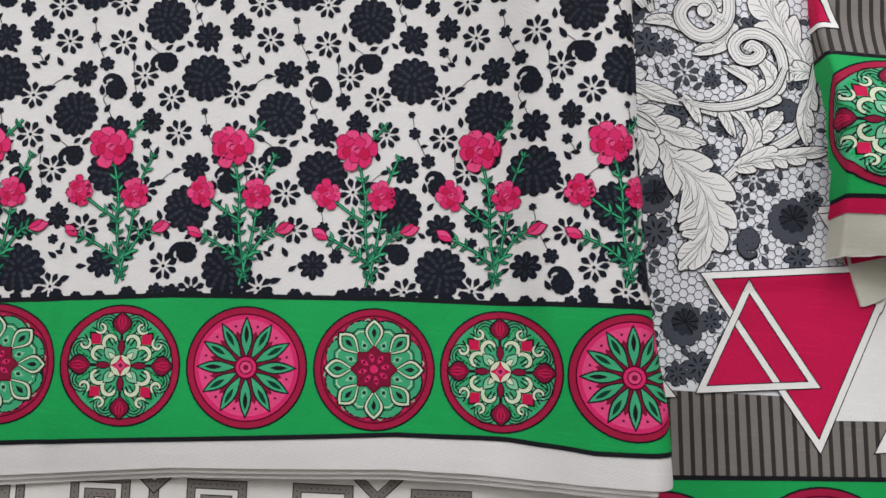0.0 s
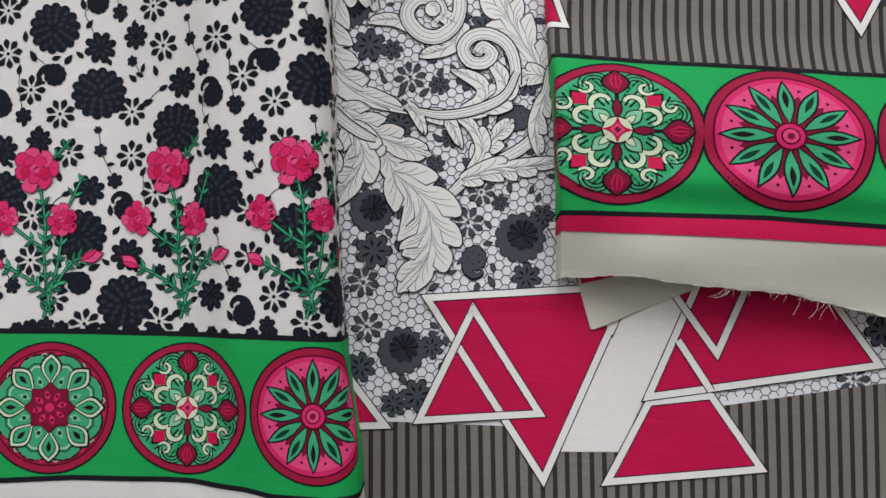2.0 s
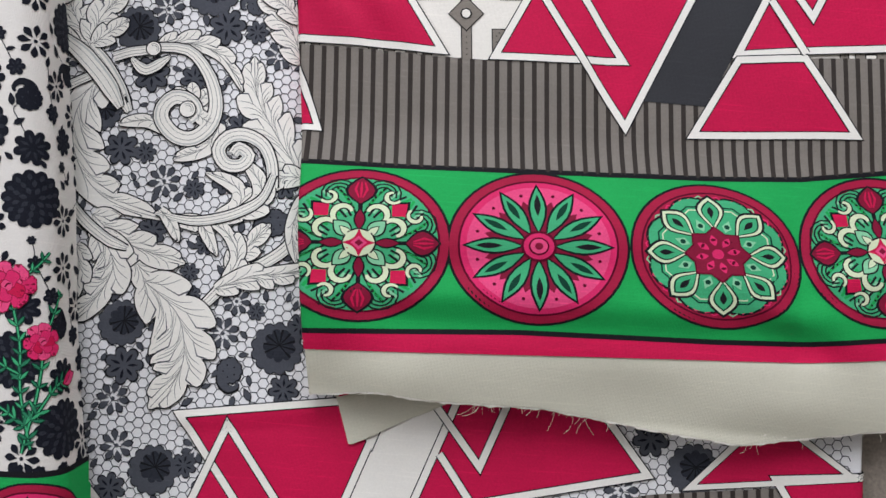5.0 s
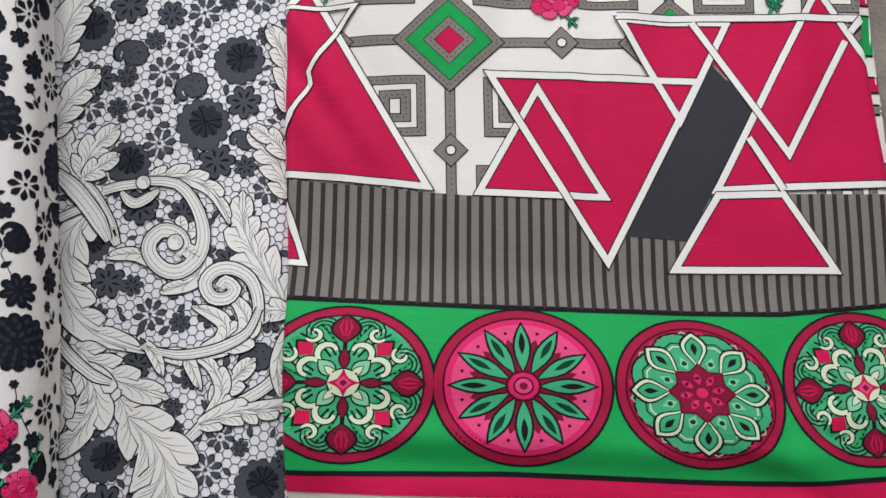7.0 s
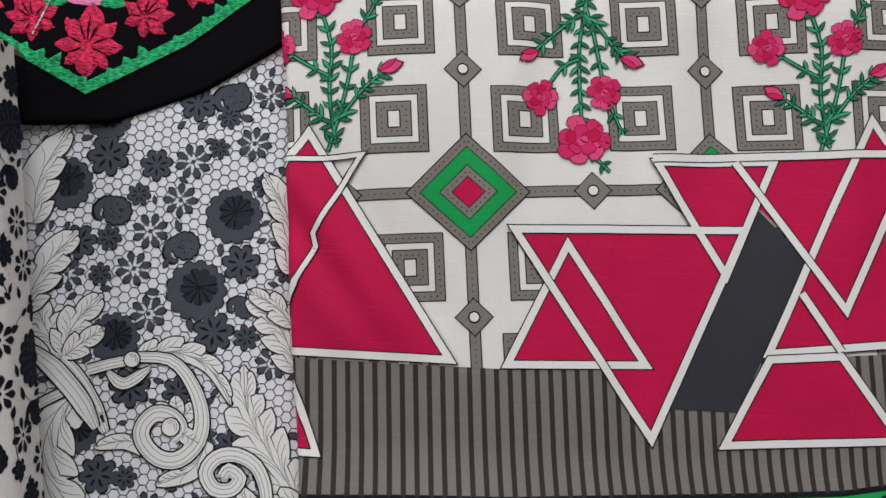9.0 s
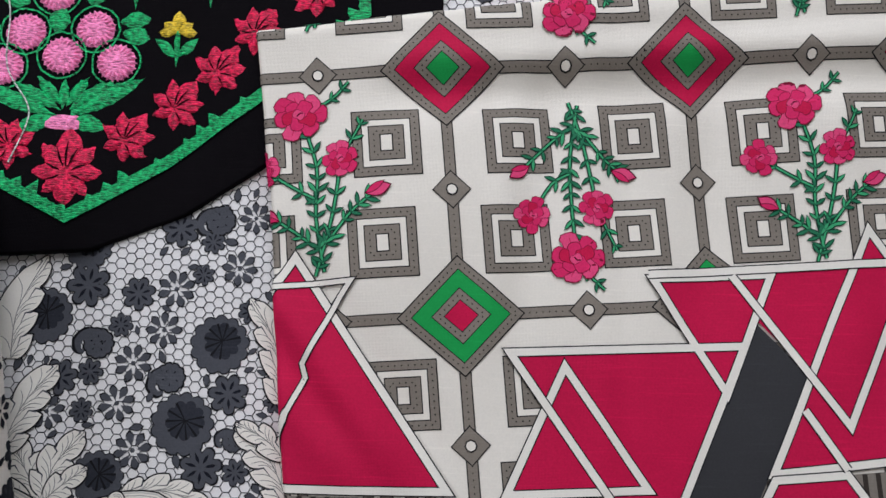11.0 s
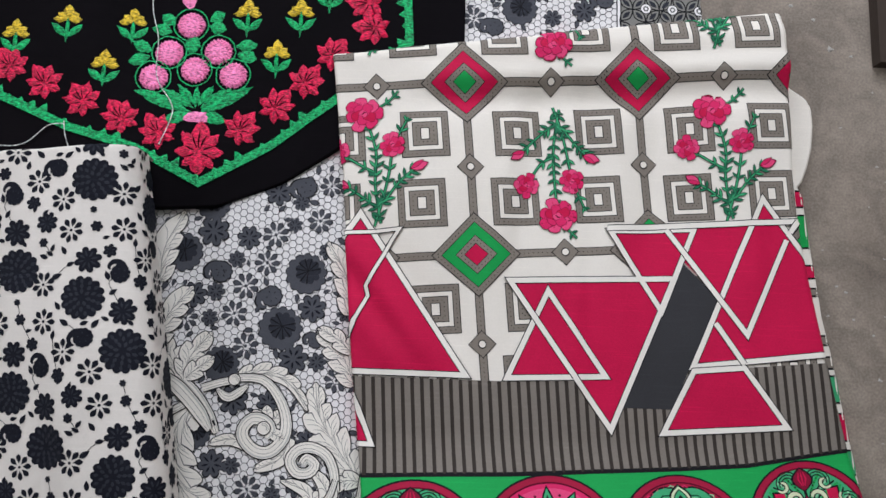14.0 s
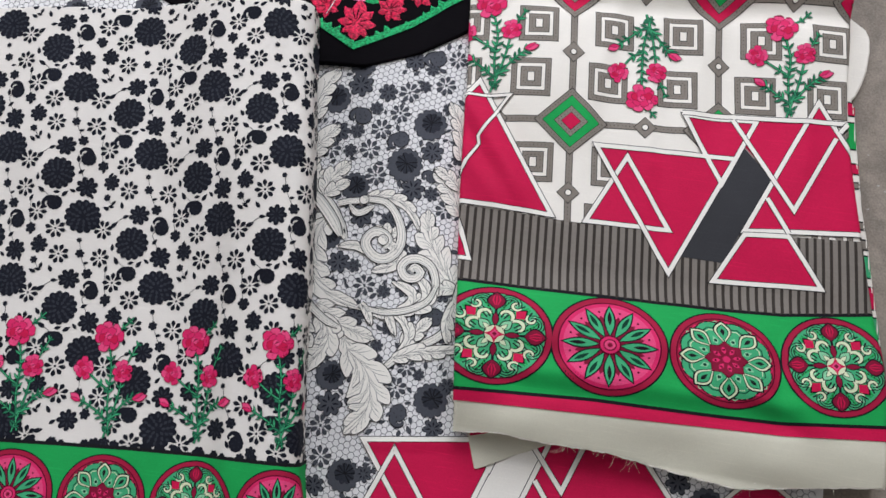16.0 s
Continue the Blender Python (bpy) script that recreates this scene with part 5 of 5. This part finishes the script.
# crown of leaves and the twisted stem
frond([(229, 379), (220, 394), (210, 412)], 21, 3, 3)
frond([(230, 382), (234, 398), (248, 415)], 18, 3, 3)
frond([(231, 381), (240, 389), (251, 397)], 12, 2, 2)
frond([(222, 380), (210, 384), (200, 392)], 13, 2, 2)
ribbon([(206, 345), (222, 356), (238, 365)], 5)
ribbon([(244, 374), (256, 378), (268, 381)], 5.5, (1, 1))
ribbon([(255, 374), (264, 368), (277, 377)], 6, (0.3, 0.3))
ribbon([(213, 383), (226, 374), (241, 359), (252, 344)], 10)
ribbon([(222, 385), (236, 372), (248, 357), (257, 342)], 9)
# the large scroll with its outer leaf
frond([(270, 383), (289, 386), (308, 379), (322, 360)], 15, 5, 0, (1.0, 0), body=0.4)
frond([(311, 340), (304, 325), (286, 316)], 15, 0, 3, (0, 0.7), body=0.6)
frond([(284, 332), (269, 338), (252, 334)], 11, 0, 2, (0, 0.7), body=0.7)
ribbon([(266, 382), (287, 382), (300, 370), (307, 354), (306, 340), (297, 330), (286, 330), (277, 338), (276, 346), (282, 353), (291, 352), (296, 346), (292, 341)], 8.6, (0.55, 0.9))
scroll_bead((291, 346.5), 4.6)
scroll_bead((267, 381), 4.0)
# the second scroll and the leaves on its stem
frond([(316, 284), (327, 291), (326, 302), (306, 310)], 19, 0, 3, (0, 0.5), body=0.5)
frond([(329, 287), (340, 296), (338, 307), (327, 318)], 19, 0, 3, (0, 0.55), body=0.5)
ribbon([(346, 304), (344, 318), (338, 329), (327, 334), (317, 332), (312, 324), (317, 316), (326, 316), (330, 322), (324, 326), (321, 322)], 7.5, (0.8, 0.8))
ribbon([(346, 312), (341, 298), (331, 290), (317, 284), (300, 281), (280, 284)], 5.5)
frond([(361, 314), (343, 338), (331, 358), (327, 381)], 27, 4, 5, (0.95, 0.75))
frond([(364, 311), (352, 311), (343, 303)], 12, 2, 2)
# lower right: a stem with three leaves
ribbon([(366, 318), (363, 290), (359, 272), (344, 259), (329, 251), (313, 233), (304, 228)], 6.5)
frond([(364, 300), (360, 280), (364, 262)], 14, 3, 0)
frond([(327, 253), (334, 267), (347, 283)], 15, 3, 3)
frond([(324, 248), (330, 262), (323, 275), (308, 283)], 13, 0, 3, (0, 0.8), body=0.5)
frond([(319, 243), (339, 252), (357, 255), (380, 262)], 15, 2, 5, (0.6, 1.0))
frond([(292, 280), (307, 279), (318, 262)], 12, 0, 2, (0, 0.6), body=0.6)
frond([(282, 286), (290, 278), (295, 268)], 9, 0, 1, (0, 0.6), body=0.6)
# the broad leaf and the three below it
frond([(242, 366), (230, 351), (225, 333), (229, 313), (241, 296), (259, 286), (288, 280)], 29, 6, 1, (1.15, 0.3), body=0.55)
frond([(252, 272), (274, 252), (292, 240)], 21, 2, 4)
frond([(243, 280), (265, 265), (300, 256)], 22, 4, 3)
frond([(248, 270), (259, 254), (255, 237), (238, 216)], 24, 3, 5, (0.8, 1.0))
frond([(236, 262), (240, 246), (236, 228)], 14, 3, 2)
ribbon([(222, 296), (238, 277), (254, 266), (266, 262)], 6)
frond([(278, 244), (298, 228), (305, 209), (303, 192), (289, 172)], 37, 5, 6, (0.85, 1.0), body=0.3)

def tile_corner(x0, x1, y0, y1):
    """Grey ornamental tile print beyond a double seam line."""
    ink = Ink(K, 6)
    ink.poly([(x0, y0), (x1, y0), (x1, y1), (x0, y1)], "tilegrey", 0)
    for dx in (0.0, 3.2):
        ink.stroke([(x0 + dx, y0), (x0 + dx, y1)], 0.9, "ink", 1)
    ink.stroke([(x0 + 1.6, y0), (x0 + 1.6, y1)], 2.2, "lacewhite", 0.5)
    for k in range(15):
        c = (x0 + 13 + 22 * (k % 3), y0 + 8 + 22 * (k // 3))
        for q in range(4):
            a = q * math.pi / 2 + math.pi / 4
            ring = lens(c, (c[0] + 15 * math.cos(a), c[1] + 15 * math.sin(a)), 8)
            ink.stroke(ring, 1.0, "ink", 1.4, True)
            ring = lens((c[0] + 3 * math.cos(a), c[1] + 3 * math.sin(a)), (c[0] + 12 * math.cos(a), c[1] + 12 * math.sin(a)), 3.6)
            ink.fan(mid(ring), ring, "char2", 1.6)
        d = (c[0] + 11, c[1] + 1)
        for r, m in ((4.6, "ink"), (4.0, "lacewhite"), (2.4, "vein"), (1.2, "lacewhite")):
            ink.fan(d, ell(d, r, r, 0, 14), m, 3.5 - 0.3 * r)
    ink.stroke([(x0 + 4, y0 + 2), (x0 + 30, y0 + 34), (x1 - 4, y1 - 6)], 1.0, "ink", 1.2)
    ink.stroke([(x1 - 2, y0 + 4), (x0 + 34, y0 + 32), (x0 + 6, y1 - 4)], 1.0, "ink", 1.2)
    ink.done("tile_print", lace_cloth, "grey ornamental tile print")


tile_corner(553, 622, 640, 760)

# lower part of the lace cloth: triangles, stripes and border
STR_K, GRN_K = curve([150, 286, 361, 487, 576, 646, 700], [82, 96, 101, 127, 149, 159, 166]), curve([150, 300, 425, 545, 700], [28, 44, 58, 76, 98])
stripes(K, lace_cloth, GRN_K, STR_K, 200, 660, 6.0, 8)
border(K, lace_cloth, lambda u: GRN_K(u) - 94, GRN_K, 200, 660, 9)
for k in range(-1, 4):
    medallion(K, lace_cloth, (392 + 97 * k, 6 + 14 * k), (46, 6.5), (-6, 42), (k + 1) % 3, 12)
triangle_print(K, lace_cloth, to_lace, "leaf_white", 15, False)
for pts in ([(252, 134), (290, 94), (230, 86)], [(598, 155), (640, 200), (690, 168)], [(646, 164), (690, 100), (700, 170)]):
    ink = Ink(K, 15)
    ink.poly(pts, "crimson", 0)
    outline(ink, pts, 3)
    ink.done("triangle", lace_cloth, "crimson triangle with white outline")
ink = Ink(K, 15)
ink.poly([to_lace(p) for p in [(612, 509), (665, 535), (722, 415), (690, 420)]], "crimson", 0)
ink.done("triangle", lace_cloth, "crimson triangle with white outline")


# ---------------------------------------------------------------- black embroidered neckline panel
def black_height(x, y):
    return 11.5 + 1.6 * np.sin(x / 33 + y / 60) + 1.4 * ridge(x, y, 300, 545, 330, 640, 8) + 1.0 * ridge(x, y, 140, 560, 150, 700, 8) + 1.2 * ridge(x, y, 385, 650, 395, 760, 6)


BB = curve([-200, -100, 20, 80, 140, 197, 243, 293, 330, 380, 428], [640, 600, 556, 535, 515, 508, 512, 533, 559, 600, 652])
B = Cloth(lambda v: 0 * np.asarray(v) - 130.0, curve([500, 690, 800], [430, 427, 424]), BB, lambda u: 0 * np.asarray(u) + 800.0, black_height, ((2, 4), (1.5, 4), (2.0, 4), (2, 4)), 6)
panel = tagged(B.sheet("embroidered_neckline", "black"), "black cotton neckline panel with bright thread embroidery", "fabric")


def stitched(cloth, mat, rings, name, label="", high=1.4):
    """Raised satin stitch: a domed pad with a ragged rim for each ring."""
    ink = Ink(cloth, 0)
    for c, ring, m in rings:
        n = len(ring)
        V = [c] + [((p[0] * 0.55 + c[0] * 0.45), (p[1] * 0.55 + c[1] * 0.45)) for p in ring] + list(ring)
        T = [(0, 1 + i, 1 + (i + 1) % n) for i in range(n)]
        for i in range(n):
            j = (i + 1) % n
            T += [(1 + i, 1 + n + i, 1 + n + j), (1 + i, 1 + n + j, 1 + j)]
        k = len(ink.V)
        ink.V += V
        ink.lifts += [high] + [high * 0.95] * n + [0.1] * n
        ink.T += [(a + k, b + k, d + k) for a, b, d in T]
        if m not in ink.mats:
            ink.mats.append(m)
        ink.slot += [ink.mats.index(m)] * len(T)
    return ink.done(name, panel, label)


def ragged(ring, amp, seed):
    rnd = random.Random(seed)
    c = mid(ring)
    return [(c[0] + (p[0] - c[0]) * (1 + rnd.uniform(-amp, amp)), c[1] + (p[1] - c[1]) * (1 + rnd.uniform(-amp, amp))) for p in ring]


def pad(p, q, w, m, seed=0, full=0.5, n=12):
    ring = ragged(lens(p, q, w, n, full), 0.11, seed)
    return (mid(ring), ring, m)


def flower_ribs(x, y, t, s):
    """Dark gaps of bare cloth along the petals of a stitched flower."""
    ink = Ink(B, 0, 1.75)
    for d, far in ((0.38, 11), (-0.38, 11), (1.15, 9), (-1.15, 9), (2.0, 8), (-2.0, 8), (0.0, 13)):
        a = t + d
        ink.stroke([(x + s * 2.5 * math.cos(a), y + s * 2.5 * math.sin(a)), (x + s * far * 0.6 * math.cos(a + 0.06), y + s * far * 0.6 * math.sin(a + 0.06)), (x + s * far * math.cos(a), y + s * far * math.sin(a))], [0.5, 0.9 * s, 0.3], "black", 0)
    ink.done("stitch_gap", panel)


VEE = [(-70, 668), (-20, 632), (73, 590), (127, 567), (179, 553), (229, 528), (281, 560), (326, 596), (385, 650), (382, 690), (380, 760)]
ink = Ink(B, 0, 0.9)
ink.stroke(smooth(VEE, 1), 6.5, "t_green", 0)
ink.done("green_border", panel, "green satin stitch border line")
rings = []
for k in range(len(VEE) - 1):
    a, b = np.array(VEE[k], float), np.array(VEE[k + 1], float)
    n = max(2, int(np.hypot(*(b - a)) / 9))
    nrm = np.array((-(b - a)[1], (b - a)[0])) / np.hypot(*(b - a))
    for j in range(n):
        p = a + (b - a) * (j + 0.5) / n
        phase = (j % 4) / 3
        h = 4 + 6 * phase
        rings.append(pad(tuple(p - nrm * 2), tuple(p + nrm * h), 7.5, "t_green", k * 31 + j, 0.35, 4))
stitched(B, "t_green", rings, "green_teeth", "green stitched teeth along the border", 1.2)
FLOWERS = [(-45, 672), (-10, 655), (35, 634), (78, 613), (106, 600), (137, 587), (167, 575), (196, 565), (256, 571), (282, 590), (304, 611), (324, 634), (352, 682), (358, 661), (350, 706), (352, 730)]
for k, (x, y) in enumerate(FLOWERS):
    t = 2.2 if x < 225 else 0.95
    if y > 655 and x > 300:
        t = 3.1
    rings = []
    for d, L_, w in ((0, 20, 12), (0.75, 17, 8.5), (-0.75, 17, 8.5), (1.55, 15, 8), (-1.55, 15, 8), (2.5, 12, 7), (-2.5, 12, 7)):
        a = t + d
        rings.append(pad((x - 2 * math.cos(a), y - 2 * math.sin(a)), (x + L_ * math.cos(a), y + L_ * math.sin(a)), w, "t_red", k * 7 + int(d * 10), 0.55))
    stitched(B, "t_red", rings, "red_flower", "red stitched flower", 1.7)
    flower_ribs(x, y, t, 1.0)
rings = []
for d, L_, w in ((1.57, 27, 14), (2.3, 22, 10), (0.84, 22, 10), (3.1, 19, 9.5), (0.04, 19, 9.5), (-1.57, 19, 12), (3.9, 17, 8), (5.5, 17, 8)):
    rings.append(pad((227 - 3 * math.cos(d), 552 - 3 * math.sin(d)), (227 + L_ * math.cos(d), 552 + L_ * math.sin(d)), w, "t_red", int(d * 9), 0.55))
stitched(B, "t_red", rings, "red_flower", "large red stitched flower at the point", 1.8)
flower_ribs(227, 552, 1.57, 1.35)
for k, (x, y) in enumerate(((212, 656), (197, 632), (235, 635), (187, 611), (218, 619), (248, 616))):
    rings = []
    disc = ragged(ell((x, y), 10.6, 10.2, 0.3, 40), 0.05, k)
    rings.append(((x, y), disc, "t_pink"))
    for j in range(22):
        a = j * 2 * math.pi / 22
        rings.append(pad((x + 4 * math.cos(a), y + 4 * math.sin(a)), (x + 11.4 * math.cos(a), y + 11.4 * math.sin(a)), 2.4, "t_pink", k * 13 + j, 0.6, 4))
    stitched(B, "t_pink", rings, "pink_pompom", "round pink stitched flower", 2.0)
    ink = Ink(B, 0, 0.7)
    ink.stroke(ragged(ell((x, y), 13.4, 13.4, 0, 26), 0.03, k), 1.0, "t_green", 0, True)
    ink.done("green_ring", panel)
rings = []
for j, (p, q, w) in enumerate((((219, 584), (173, 600), 9), ((224, 584), (266, 608), 9), ((219, 588), (192, 603), 7), ((224, 588), (248, 606), 7), ((220, 590), (206, 607), 6), ((223, 590), (234, 608), 6), ((221, 588), (221, 606), 5),
                              ((219, 583), (196, 576), 9), ((225, 583), (246, 578), 9), ((183, 628), (166, 622), 10), ((184, 632), (168, 640), 9), ((250, 634), (266, 630), 10), ((248, 640), (266, 642), 9), ((198, 650), (182, 652), 10), ((200, 656), (188, 664), 9),
                              ((226, 656), (240, 654), 10), ((226, 660), (238, 668), 9), ((213, 632), (216, 648), 11))):
    rings.append(pad(p, q, w * 1.08, "t_green", j, 0.5))
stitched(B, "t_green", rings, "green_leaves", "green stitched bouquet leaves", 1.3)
stitched(B, "t_pink", [pad((205, 580), (240, 581), 9, "t_pink", 3, 0.5)], "pink_tie", "pink stitched tie of the bouquet", 1.3)
stitched(B, "t_pink", [pad((210, 668), (206, 700), 11, "t_pink", 4, 0.35), pad((206, 698), (207, 730), 9, "t_pink", 5, 0.35)], "pink_bud", "long pink stitched bud", 1.3)
for k, (x, y) in enumerate(((117, 654), (167, 655), (256, 667), (298, 669), (149, 618), (281, 634), (78, 640), (100, 690), (150, 695), (270, 700), (320, 690))):
    rings = []
    for j, (d, L_, w) in enumerate(((1.57, 13, 8), (2.5, 10, 7), (0.64, 10, 7), (3.1, 11, 6), (0.05, 11, 6))):
        rings.append(pad((x, y), (x + L_ * math.cos(d), y + L_ * math.sin(d)), w, "t_yellow", k * 5 + j, 0.6, 5))
    stitched(B, "t_yellow", rings, "yellow_flower", "yellow stitched flower", 1.5)
    rings = [pad((x, y - 14), (x - 12, y - 3), 6, "t_green", k, 0.5, 5), pad((x, y - 14), (x + 12, y - 3), 6, "t_green", k + 9, 0.5, 5), pad((x, y - 19), (x, y + 5), 3.4, "t_green", k + 3, 0.5, 5)]
    stitched(B, "t_green", rings, "green_leaves", "green stitched leaves", 1.1)


def loose_thread(cloth, pts, r=0.45):
    pts = smooth(pts, 6)
    P, _ = cloth.place(pts, 2.2)
    V, F = [], []
    for i, p in enumerate(P):
        d = P[min(i + 1, len(P) - 1)] - P[max(i - 1, 0)]
        d = d / np.linalg.norm(d)
        n = np.cross(d, (0, 0, 1))
        n = n / np.linalg.norm(n)
        b = np.cross(n, d)
        for j in range(5):
            a = j * 2 * math.pi / 5
            V.append(tuple((p + r * (math.cos(a) * n + math.sin(a) * b)) / 1000))
    for i in range(len(P) - 1):
        for j in range(5):
            F.append((5 * i + j, 5 * i + (j + 1) % 5, 5 * i + 5 + (j + 1) % 5, 5 * i + 5 + j))
    me = bpy.data.meshes.new("loose_thread")
    me.from_pydata(V, [], F)
    me.materials.append(M["t_white"])
    return tagged(new("loose_thread", me), "loose white sewing thread lying on the black panel", "thread", "loose threads")


loose_thread(B, [(180, 720), (181, 671), (188, 643), (190, 611), (203, 590), (204, 578), (197, 556)])
loose_thread(B, [(124, 569), (112, 567), (98, 554), (84, 550), (60, 552)])
loose_thread(B, [(124, 571), (126, 560), (131, 548)])
